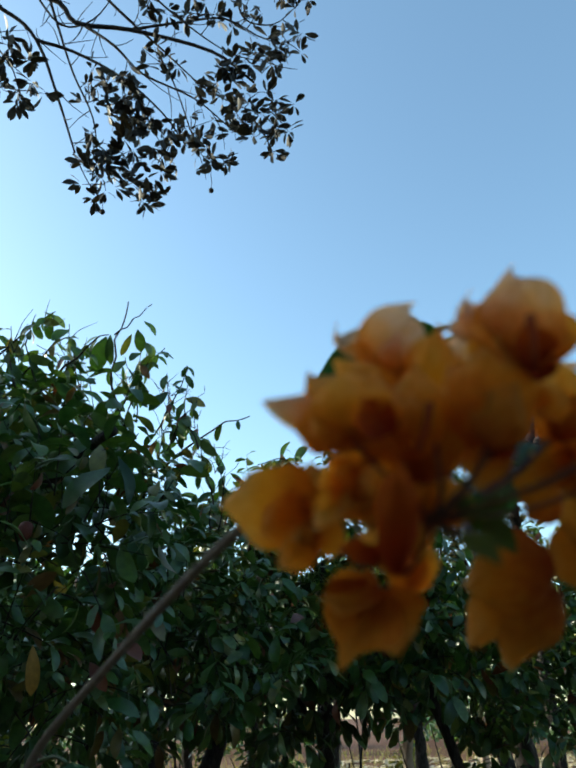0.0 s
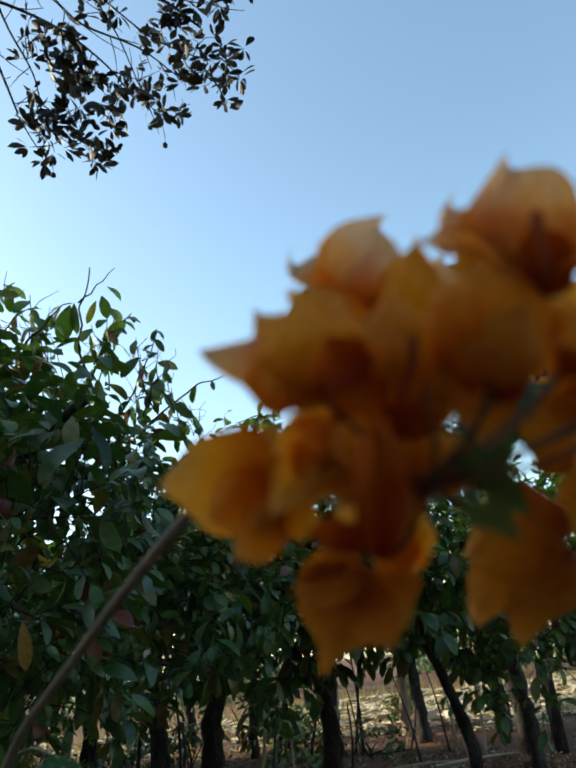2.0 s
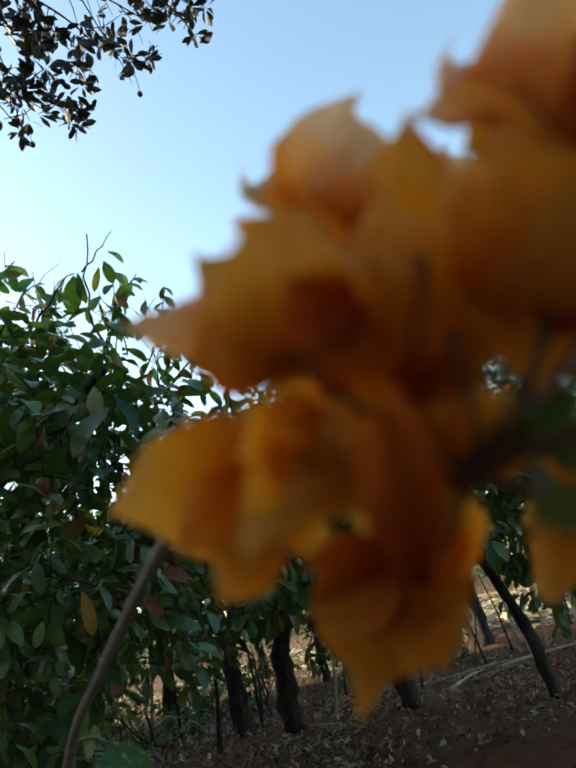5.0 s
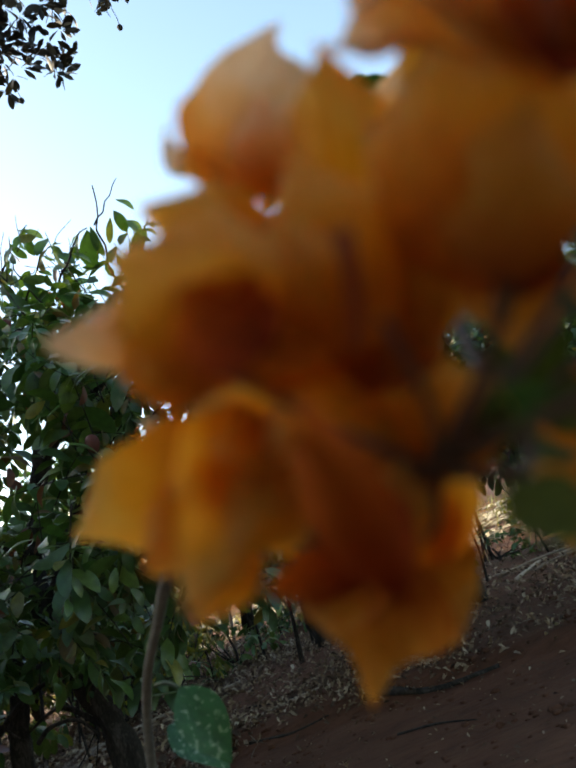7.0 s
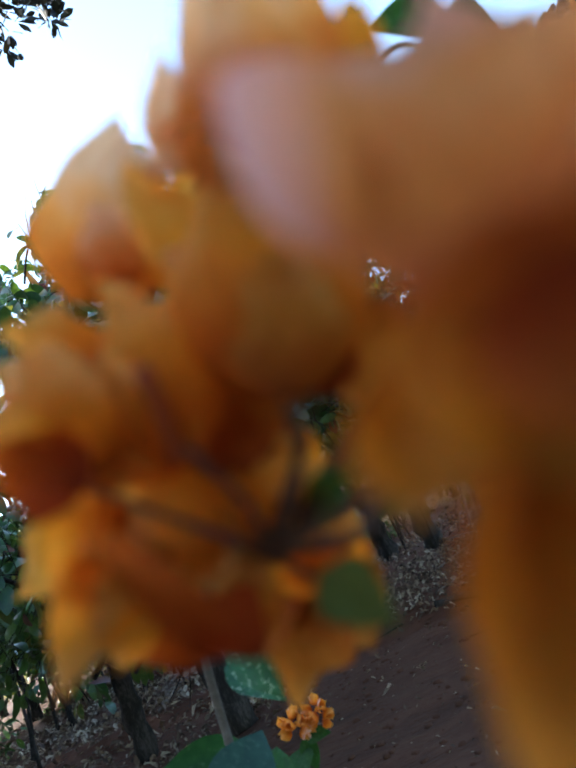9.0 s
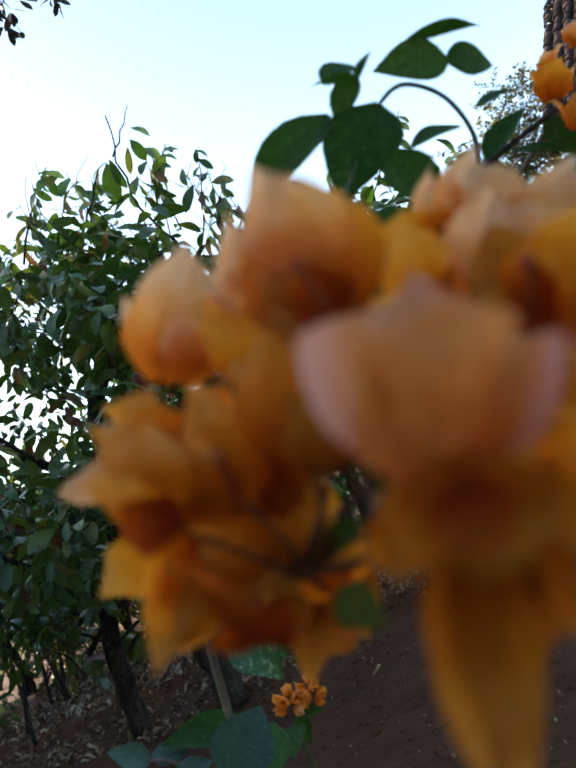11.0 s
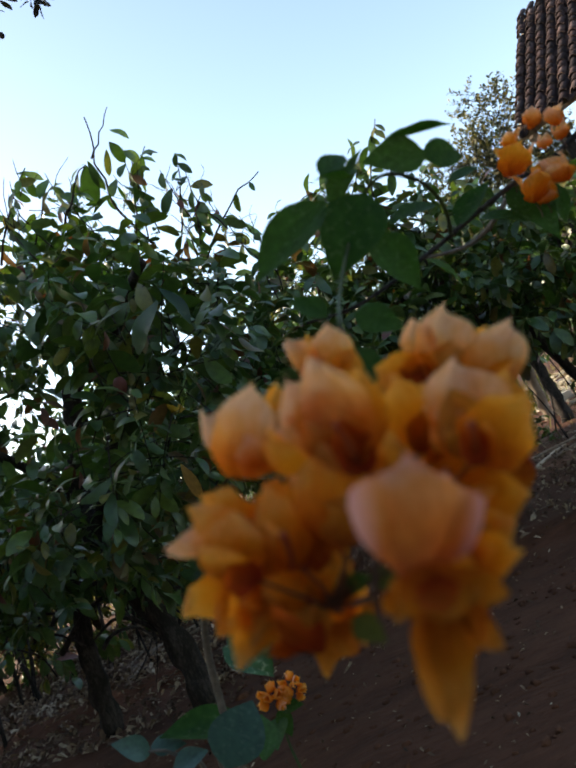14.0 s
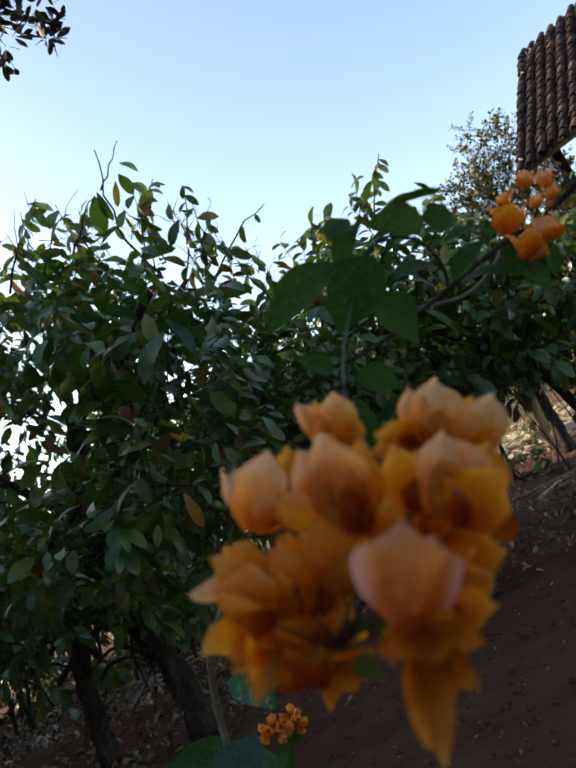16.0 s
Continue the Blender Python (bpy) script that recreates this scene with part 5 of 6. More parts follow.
head = flower_head(bush, (-0.0178, 0.1822, 1.3124), [(-0.0060, 0.1715, 1.3285), (-0.0373, 0.1810, 1.3325), (-0.0400, 0.2095, 1.3215), (-0.0191, 0.1711, 1.3283), (-0.0079, 0.2034, 1.3466), (-0.0193, 0.2180, 1.3026), (0.0107, 0.1300, 1.3200), (0.0076, 0.1668, 1.3470), (0.0376, 0.1750, 1.3341), (0.0276, 0.1950, 1.3410), (0.0462, 0.2120, 1.3564), (0.0147, 0.2280, 1.3744), (0.0295, 0.1800, 1.3232)])
stem("cane", [(0.0300, 0.2723, 1.3984), (0.0200, 0.2450, 1.3600), (0.0078, 0.2250, 1.3375), (0.0017, 0.2070, 1.3214), (-0.0043, 0.1900, 1.3093), (-0.0178, 0.1822, 1.3124)], 0.0013, 0.0009, STALK_RED, bush, n=5)
petals = []


def petal(base, tip, wide, k, face, shade):
    petals.append((Vector(base), Vector(tip), wide, k, face, shade))


# pale flower at the top
petal((0.0147, 0.2280, 1.3744), (0.0217, 0.2290, 1.3964), 0.83, 0, TO_CAM, 1)
petal((0.0112, 0.2260, 1.3772), (0.0053, 0.2340, 1.4014), 0.41, 1, TO_CAM, 1)
petal((0.0158, 0.2240, 1.3730), (0.0273, 0.2260, 1.3822), 0.92, 2, TO_CAM, 0)
petal((0.0089, 0.2350, 1.3768), (0.0135, 0.2400, 1.3972), 0.68, 0, Vector((0.2, -1, 0.2)), 0)
# pale flower on the upper side
petal((-0.0287, 0.1930, 1.3584), (-0.0118, 0.1955, 1.3842), 0.70, 0, Vector((0.35, -0.9, 0.1)), 1)
petal((-0.0195, 0.1900, 1.3567), (-0.0325, 0.2120, 1.3821), 0.50, 0, Vector((0.3, -1, 0.3)), 1)
petal((-0.0118, 0.2050, 1.3626), (-0.0037, 0.2160, 1.3819), 0.60, 2, TO_CAM, 0)
petal((-0.0079, 0.2034, 1.3466), (-0.0124, 0.1745, 1.3632), 0.52, 0, Vector((0.3, 1, 0.6)), 0)
petal((-0.0187, 0.1930, 1.3552), (-0.0186, 0.1860, 1.3690), 0.99, 2, TO_CAM, 1)
# large flower in the middle, red at its base
petal((0.0076, 0.1668, 1.3470), (0.0086, 0.1690, 1.3792), 0.77, 0, Vector((-0.4, -0.9, 0.2)), 1)
petal((0.0076, 0.1698, 1.3470), (0.0035, 0.1776, 1.3754), 0.74, 0, TO_CAM, 0)
petal((0.0056, 0.1688, 1.3470), (-0.0016, 0.1802, 1.3775), 0.72, 0, Vector((0.3, -0.9, 0.2)), 1)
petal((0.0096, 0.1678, 1.3470), (0.0211, 0.1728, 1.3705), 0.83, 2, Vector((-0.6, -0.8, 0.1)), 0)
petal((-0.0060, 0.1715, 1.3280), (0.0006, 0.1655, 1.3565), 0.86, 0, Vector((0.25, 0.9, 0.3)), 0)
petal((0.0076, 0.1658, 1.3440), (0.0086, 0.1638, 1.3610), 0.75, 2, TO_CAM, 2)
petal((-0.0045, 0.1710, 1.3330), (-0.0120, 0.1720, 1.3520), 0.80, 0, Vector((0.4, 0.9, 0.3)), 0)
petal((0.0030, 0.1720, 1.3597), (-0.0099, 0.1780, 1.3664), 0.55, 2, TO_CAM, 1)
petal((-0.0064, 0.1780, 1.3305), (-0.0034, 0.1780, 1.3463), 1.10, 0, TO_CAM, 0)
petal((-0.0023, 0.1760, 1.3265), (0.0006, 0.1760, 1.3374), 1.16, 2, TO_CAM, 2)
petal((0.0094, 0.1760, 1.3402), (0.0202, 0.1780, 1.3512), 1.21, 0, TO_CAM, 0)
# flower on the far shoulder
petal((0.0419, 0.2160, 1.3593), (0.0502, 0.2260, 1.3845), 0.53, 0, Vector((0.3, -1, 0.1)), 1)
petal((0.0462, 0.2120, 1.3564), (0.0639, 0.2240, 1.3818), 0.74, 2, TO_CAM, 1)
petal((0.0570, 0.2060, 1.3501), (0.0774, 0.2140, 1.3664), 0.80, 0, Vector((-0.3, -1, 0.1)), 1)
petal((0.0418, 0.2100, 1.3573), (0.0391, 0.2180, 1.3720), 0.56, 1, TO_CAM, 2)
petal((0.0551, 0.2220, 1.3529), (0.0732, 0.2300, 1.3695), 0.79, 0, TO_CAM, 0)
# open flower in front of it
petal((0.0376, 0.1750, 1.3341), (0.0505, 0.1880, 1.3618), 0.90, 2, Vector((0.1, -1, 0.1)), 1)
petal((0.0382, 0.1720, 1.3336), (0.0557, 0.1620, 1.3457), 0.95, 0, Vector((-0.5, -0.9, 0.1)), 0)
petal((0.0369, 0.1750, 1.3350), (0.0338, 0.1780, 1.3543), 0.83, 1, Vector((0.5, -0.9, 0.1)), 1)
petal((0.0354, 0.1660, 1.3333), (0.0405, 0.1650, 1.3457), 0.69, 2, TO_CAM, 2)
petal((0.0429, 0.1850, 1.3332), (0.0620, 0.1900, 1.3524), 0.83, 0, Vector((-0.2, -1, 0.1)), 0)
# yellow pair between them
petal((0.0276, 0.1950, 1.3410), (0.0308, 0.1880, 1.3666), 0.78, 2, Vector((0.2, -1, 0.1)), 0)
petal((0.0338, 0.2050, 1.3405), (0.0394, 0.2060, 1.3612), 0.78, 0, TO_CAM, 0)
# flower at the rear side
petal((0.0295, 0.1800, 1.3232), (0.0474, 0.1700, 1.3209), 0.95, 0, Vector((-0.3, -1, 0.2)), 0)
petal((0.0219, 0.1580, 1.3140), (0.0328, 0.1460, 1.3128), 0.87, 2, Vector((-0.3, -1, 0.2)), 0)
petal((0.0312, 0.1900, 1.3273), (0.0434, 0.1860, 1.3337), 1.32, 0, TO_CAM, 0)
petal((0.0263, 0.1750, 1.3167), (0.0377, 0.1650, 1.3166), 1.17, 1, TO_CAM, 0)
petal((0.0343, 0.1950, 1.3313), (0.0315, 0.1960, 1.3420), 1.53, 0, TO_CAM, 0)
# large pink bract in front and the flower below it
petal((0.0052, 0.1290, 1.3218), (0.0159, 0.1420, 1.3473), 0.89, 5, Vector((-0.15, -1, 0.35)), 3)
petal((0.0077, 0.1305, 1.3205), (0.0268, 0.1455, 1.3375), -0.83, 5, Vector((-0.3, -0.9, 0.3)), 3)
petal((0.0083, 0.1320, 1.3192), (0.0200, 0.1380, 1.3223), 1.10, 0, Vector((-0.2, -1, 0.2)), 0)
petal((0.0107, 0.1300, 1.3200), (0.0002, 0.1460, 1.2853), 0.42, 0, Vector((0.1, -0.9, -0.35)), 4)
petal((0.0116, 0.1330, 1.3192), (0.0007, 0.1490, 1.2958), 0.48, 0, Vector((0.1, -0.9, -0.35)), 4)
petal((0.0103, 0.1290, 1.3196), (-0.0015, 0.1370, 1.3190), 0.78, 1, Vector((-0.1, -1, -0.2)), 4)
petal((0.0115, 0.1290, 1.3187), (0.0236, 0.1410, 1.3041), 0.58, 1, Vector((0.1, -1, -0.2)), 4)
petal((0.0104, 0.1262, 1.3248), (0.0078, 0.1290, 1.3101), 1.12, 1, Vector((0, -0.9, 0.4)), 4)
petal((0.0101, 0.1256, 1.3224), (0.0082, 0.1268, 1.3138), 1.13, 0, Vector((0, -0.9, 0.4)), 2)
petal((0.0123, 0.1320, 1.3143), (0.0187, 0.1360, 1.2965), 0.35, 3, Vector((0.2, -1, -0.2)), 4)
petal((0.0106, 0.1300, 1.3224), (0.0026, 0.1350, 1.3148), 1.06, 0, Vector((-0.1, -1, -0.1)), 4)
petal((0.0131, 0.1290, 1.3214), (0.0140, 0.1340, 1.3093), 1.03, 0, Vector((0.1, -1, -0.1)), 4)
petal((0.0053, 0.1330, 1.3212), (-0.0009, 0.1390, 1.3138), 0.93, 0, Vector((0, -1, -0.2)), 4)
# flower on the near side, dark at its base
petal((-0.0333, 0.1810, 1.3325), (-0.0540, 0.1965, 1.3502), 0.50, 1, Vector((0.5, 0.8, 0.5)), 1)
petal((-0.0373, 0.1810, 1.3325), (-0.0448, 0.1905, 1.3570), 0.98, 0, Vector((0.5, 0.8, -0.1)), 0)
petal((-0.0363, 0.1800, 1.3315), (-0.0430, 0.1690, 1.3440), 1.52, 2, Vector((0.6, 0.7, -0.1)), 0)
petal((-0.0373, 0.1810, 1.3325), (-0.0310, 0.1740, 1.3490), 1.22, 0, Vector((0.2, 0.9, -0.1)), 0)
petal((-0.0254, 0.1810, 1.3403), (-0.0360, 0.1872, 1.3592), 0.62, 1, Vector((0.3, 0.6, 0.6)), 0)
petal((-0.0321, 0.1710, 1.3290), (-0.0373, 0.1670, 1.3379), 1.12, 2, TO_CAM, 2)
# pair in the centre
petal((-0.0225, 0.1780, 1.3270), (-0.0196, 0.1730, 1.3520), 0.68, 0, Vector((0.2, 0.9, 0.2)), 0)
petal((-0.0194, 0.1870, 1.3237), (-0.0086, 0.1870, 1.3452), 0.73, 0, TO_CAM, 4)
petal((-0.0166, 0.1850, 1.3144), (-0.0072, 0.1820, 1.3215), 1.17, 0, TO_CAM, 0)
petal((-0.0140, 0.1950, 1.3332), (-0.0177, 0.2000, 1.3508), 1.15, 0, TO_CAM, 0)
# low flower with a long point
petal((-0.0400, 0.2095, 1.3215), (-0.0676, 0.2120, 1.3245), 1.00, 0, Vector((0.2, 0.8, 0.5)), 0)
petal((-0.0380, 0.2095, 1.3235), (-0.0515, 0.2215, 1.3372), 0.77, 1, Vector((0.2, 0.8, -0.4)), 1)
petal((-0.0412, 0.2060, 1.3155), (-0.0523, 0.2030, 1.3051), 0.82, 0, Vector((0.2, 0.8, 0.4)), 0)
petal((-0.0333, 0.1900, 1.3206), (-0.0463, 0.1740, 1.3102), 0.67, 1, Vector((0, -1, 0.2)), 0)
petal((-0.0330, 0.1880, 1.3234), (-0.0469, 0.1820, 1.3199), 1.02, 0, TO_CAM, 0)
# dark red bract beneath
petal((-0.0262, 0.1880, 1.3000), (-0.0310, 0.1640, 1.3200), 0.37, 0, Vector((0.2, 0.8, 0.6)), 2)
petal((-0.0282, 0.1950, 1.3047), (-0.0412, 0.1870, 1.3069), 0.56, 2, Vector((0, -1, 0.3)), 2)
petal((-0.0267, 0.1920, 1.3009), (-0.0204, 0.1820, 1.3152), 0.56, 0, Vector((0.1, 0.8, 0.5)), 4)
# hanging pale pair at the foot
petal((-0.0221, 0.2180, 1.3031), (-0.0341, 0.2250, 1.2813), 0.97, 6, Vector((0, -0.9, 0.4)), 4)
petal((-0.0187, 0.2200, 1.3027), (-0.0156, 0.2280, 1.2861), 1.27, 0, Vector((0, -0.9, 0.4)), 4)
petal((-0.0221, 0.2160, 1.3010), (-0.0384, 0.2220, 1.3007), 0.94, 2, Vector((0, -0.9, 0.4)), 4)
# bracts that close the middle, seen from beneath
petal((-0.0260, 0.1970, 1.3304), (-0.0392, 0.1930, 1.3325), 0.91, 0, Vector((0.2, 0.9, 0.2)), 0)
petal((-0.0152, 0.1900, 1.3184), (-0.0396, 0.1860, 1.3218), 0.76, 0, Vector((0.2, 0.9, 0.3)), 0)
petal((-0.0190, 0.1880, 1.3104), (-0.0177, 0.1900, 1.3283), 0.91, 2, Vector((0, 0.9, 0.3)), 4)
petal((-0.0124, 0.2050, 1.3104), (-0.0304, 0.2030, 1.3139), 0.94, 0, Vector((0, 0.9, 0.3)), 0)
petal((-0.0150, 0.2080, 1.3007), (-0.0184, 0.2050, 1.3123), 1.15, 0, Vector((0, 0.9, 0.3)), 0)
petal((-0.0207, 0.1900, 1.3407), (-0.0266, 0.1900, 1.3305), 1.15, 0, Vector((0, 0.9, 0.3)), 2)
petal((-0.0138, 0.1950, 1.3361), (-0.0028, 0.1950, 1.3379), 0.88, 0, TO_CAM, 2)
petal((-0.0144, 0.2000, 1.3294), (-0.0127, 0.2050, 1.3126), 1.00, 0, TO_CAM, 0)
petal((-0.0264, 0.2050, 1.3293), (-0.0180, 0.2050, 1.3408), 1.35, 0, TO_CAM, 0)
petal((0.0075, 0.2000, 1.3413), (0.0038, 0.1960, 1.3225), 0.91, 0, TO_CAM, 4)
# loose bracts low at the rear, their shade put into the colour
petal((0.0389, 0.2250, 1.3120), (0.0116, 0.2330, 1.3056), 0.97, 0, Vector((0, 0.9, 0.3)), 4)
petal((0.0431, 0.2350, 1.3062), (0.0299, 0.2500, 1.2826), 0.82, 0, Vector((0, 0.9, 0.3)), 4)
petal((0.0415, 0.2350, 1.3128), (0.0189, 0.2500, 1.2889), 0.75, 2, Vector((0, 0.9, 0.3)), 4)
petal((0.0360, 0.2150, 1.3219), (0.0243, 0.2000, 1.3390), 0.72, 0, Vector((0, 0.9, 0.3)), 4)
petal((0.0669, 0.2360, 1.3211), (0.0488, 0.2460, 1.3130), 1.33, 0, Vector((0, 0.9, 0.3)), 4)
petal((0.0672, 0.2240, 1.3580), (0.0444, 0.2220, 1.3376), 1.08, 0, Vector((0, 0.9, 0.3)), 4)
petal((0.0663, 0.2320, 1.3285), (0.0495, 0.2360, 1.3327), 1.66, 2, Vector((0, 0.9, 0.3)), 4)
# second layer behind the low ones, added to dim light coming through
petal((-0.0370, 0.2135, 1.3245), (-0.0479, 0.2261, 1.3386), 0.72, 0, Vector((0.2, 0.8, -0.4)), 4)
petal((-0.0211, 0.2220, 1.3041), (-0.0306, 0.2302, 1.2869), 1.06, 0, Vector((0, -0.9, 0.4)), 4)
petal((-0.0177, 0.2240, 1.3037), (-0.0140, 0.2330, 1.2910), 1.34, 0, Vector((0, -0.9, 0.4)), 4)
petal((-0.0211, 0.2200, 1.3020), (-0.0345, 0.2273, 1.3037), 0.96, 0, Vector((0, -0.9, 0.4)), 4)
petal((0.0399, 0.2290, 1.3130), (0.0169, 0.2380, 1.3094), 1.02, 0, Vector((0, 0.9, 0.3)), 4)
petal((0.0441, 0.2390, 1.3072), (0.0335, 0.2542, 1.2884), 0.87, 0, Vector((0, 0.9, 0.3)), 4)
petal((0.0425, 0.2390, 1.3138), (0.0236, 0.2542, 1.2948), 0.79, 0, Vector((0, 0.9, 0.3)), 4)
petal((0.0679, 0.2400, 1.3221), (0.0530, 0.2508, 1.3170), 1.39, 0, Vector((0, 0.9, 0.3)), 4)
# inner layer of the same flowers
petal((0.0147, 0.2295, 1.3744), (0.0252, 0.2244, 1.3672), 1.28, 4, TO_CAM, 0)
petal((0.0112, 0.2275, 1.3772), (0.0141, 0.2246, 1.3797), 2.00, 2, TO_CAM, 0)
petal((0.0158, 0.2255, 1.3730), (0.0221, 0.2219, 1.3617), 0.93, 4, TO_CAM, 4)
petal((-0.0079, 0.2049, 1.3466), (-0.0135, 0.1973, 1.3491), 1.63, 4, Vector((0.3, 1, 0.6)), 0)
petal((-0.0045, 0.1725, 1.3330), (0.0041, 0.1813, 1.3449), 0.87, 4, Vector((0.4, 0.9, 0.3)), 4)
petal((0.0030, 0.1735, 1.3597), (-0.0015, 0.1834, 1.3616), 0.71, 0, TO_CAM, 0)
petal((-0.0064, 0.1795, 1.3305), (0.0048, 0.1864, 1.3380), 1.07, 2, TO_CAM, 0)
petal((0.0419, 0.2175, 1.3593), (0.0242, 0.2180, 1.3673), 0.71, 2, Vector((0.3, -1, 0.1)), 0)
petal((0.0462, 0.2135, 1.3564), (0.0278, 0.2164, 1.3713), 0.94, 4, TO_CAM, 0)
petal((0.0570, 0.2075, 1.3501), (0.0617, 0.2106, 1.3419), 2.00, 2, Vector((-0.3, -1, 0.1)), 0)
petal((0.0551, 0.2235, 1.3529), (0.0558, 0.2216, 1.3487), 3.98, 2, TO_CAM, 0)
petal((0.0376, 0.1765, 1.3341), (0.0450, 0.1872, 1.3395), 1.94, 0, Vector((0.1, -1, 0.1)), 4)
petal((0.0382, 0.1735, 1.3336), (0.0433, 0.1785, 1.3346), 2.83, 4, Vector((-0.5, -0.9, 0.1)), 0)
petal((0.0369, 0.1765, 1.3350), (0.0354, 0.1853, 1.3475), 0.97, 0, Vector((0.5, -0.9, 0.1)), 0)
petal((0.0276, 0.1965, 1.3410), (0.0382, 0.1969, 1.3473), 1.55, 2, Vector((0.2, -1, 0.1)), 0)
petal((0.0295, 0.1815, 1.3232), (0.0277, 0.1845, 1.3153), 2.06, 2, Vector((-0.3, -1, 0.2)), 4)
petal((0.0263, 0.1765, 1.3167), (0.0270, 0.1806, 1.3264), 1.52, 4, TO_CAM, 0)
petal((0.0343, 0.1965, 1.3313), (0.0202, 0.1994, 1.3348), 1.05, 2, TO_CAM, 4)
petal((-0.0333, 0.1825, 1.3325), (-0.0248, 0.1932, 1.3501), 0.64, 2, Vector((0.5, 0.8, 0.5)), 0)
petal((-0.0373, 0.1825, 1.3325), (-0.0154, 0.1922, 1.3469), 0.87, 4, Vector((0.5, 0.8, -0.1)), 0)
petal((-0.0363, 0.1815, 1.3315), (-0.0260, 0.1841, 1.3423), 1.65, 4, Vector((0.6, 0.7, -0.1)), 0)
petal((-0.0373, 0.1825, 1.3325), (-0.0332, 0.1863, 1.3424), 1.87, 0, Vector((0.2, 0.9, -0.1)), 4)
petal((-0.0254, 0.1825, 1.3403), (-0.0135, 0.1905, 1.3519), 0.69, 4, Vector((0.3, 0.6, 0.6)), 0)
petal((-0.0166, 0.1865, 1.3144), (-0.0112, 0.1906, 1.3268), 0.92, 4, TO_CAM, 0)
petal((-0.0140, 0.1965, 1.3332), (-0.0039, 0.2005, 1.3425), 1.38, 0, TO_CAM, 0)
petal((-0.0400, 0.2110, 1.3215), (-0.0405, 0.2108, 1.3375), 1.59, 0, Vector((0.2, 0.8, 0.5)), 4)
petal((-0.0412, 0.2075, 1.3155), (-0.0330, 0.2065, 1.3112), 1.24, 2, Vector((0.2, 0.8, 0.4)), 0)
petal((-0.0333, 0.1915, 1.3206), (-0.0234, 0.1900, 1.3129), 1.11, 0, Vector((0, -1, 0.2)), 4)
petal((-0.0330, 0.1895, 1.3234), (-0.0265, 0.1919, 1.3190), 1.75, 2, TO_CAM, 0)
petal((-0.0260, 0.1985, 1.3304), (-0.0241, 0.1993, 1.3264), 2.55, 4, Vector((0.2, 0.9, 0.2)), 4)
petal((-0.0152, 0.1915, 1.3184), (-0.0161, 0.1941, 1.3375), 0.89, 2, Vector((0.2, 0.9, 0.3)), 4)
petal((-0.0124, 0.2065, 1.3104), (-0.0174, 0.2062, 1.3254), 1.00, 0, Vector((0, 0.9, 0.3)), 0)
petal((-0.0150, 0.2095, 1.3007), (-0.0078, 0.2080, 1.3151), 0.81, 0, Vector((0, 0.9, 0.3)), 0)
petal((-0.0144, 0.2015, 1.3294), (-0.0186, 0.2044, 1.3247), 2.30, 2, TO_CAM, 0)
# narrow young bracts
petal((0.0147, 0.2270, 1.3744), (0.0215, 0.2261, 1.3867), 0.59, 1, TO_CAM, 0)
petal((0.0158, 0.2230, 1.3730), (0.0253, 0.2228, 1.3756), 0.74, 1, TO_CAM, 0)
petal((-0.0118, 0.2040, 1.3626), (-0.0076, 0.2092, 1.3747), 0.44, 1, TO_CAM, 4)
petal((0.0056, 0.1678, 1.3470), (-0.0009, 0.1742, 1.3678), 0.51, 1, Vector((0.3, -0.9, 0.2)), 0)
petal((0.0096, 0.1668, 1.3470), (0.0097, 0.1682, 1.3620), 0.84, 2, Vector((-0.6, -0.8, 0.1)), 0)
petal((-0.0060, 0.1705, 1.3280), (0.0017, 0.1656, 1.3427), 0.88, 1, Vector((0.25, 0.9, 0.3)), 4)
petal((0.0030, 0.1710, 1.3597), (-0.0029, 0.1734, 1.3669), 0.51, 2, TO_CAM, 0)
petal((0.0094, 0.1750, 1.3402), (0.0155, 0.1748, 1.3484), 0.90, 0, TO_CAM, 0)
petal((0.0419, 0.2150, 1.3593), (0.0517, 0.2189, 1.3699), 0.47, 0, Vector((0.3, -1, 0.1)), 0)
petal((0.0462, 0.2110, 1.3564), (0.0588, 0.2166, 1.3696), 0.69, 2, TO_CAM, 4)
petal((0.0570, 0.2050, 1.3501), (0.0740, 0.2088, 1.3538), 0.55, 1, Vector((-0.3, -1, 0.1)), 0)
petal((0.0551, 0.2210, 1.3529), (0.0667, 0.2238, 1.3596), 0.86, 4, TO_CAM, 0)
petal((0.0376, 0.1740, 1.3341), (0.0400, 0.1811, 1.3541), 0.81, 4, Vector((0.1, -1, 0.1)), 4)
petal((0.0382, 0.1710, 1.3336), (0.0442, 0.1640, 1.3437), 0.81, 4, Vector((-0.5, -0.9, 0.1)), 0)
petal((0.0369, 0.1740, 1.3350), (0.0337, 0.1742, 1.3458), 0.87, 1, Vector((0.5, -0.9, 0.1)), 0)
petal((0.0429, 0.1840, 1.3332), (0.0605, 0.1859, 1.3394), 0.63, 4, Vector((-0.2, -1, 0.1)), 0)
petal((0.0276, 0.1940, 1.3410), (0.0367, 0.1883, 1.3537), 0.78, 1, Vector((0.2, -1, 0.1)), 4)
petal((0.0295, 0.1790, 1.3232), (0.0394, 0.1719, 1.3251), 0.65, 0, Vector((-0.3, -1, 0.2)), 0)
petal((0.0219, 0.1570, 1.3140), (0.0278, 0.1487, 1.3160), 0.74, 2, Vector((-0.3, -1, 0.2)), 0)
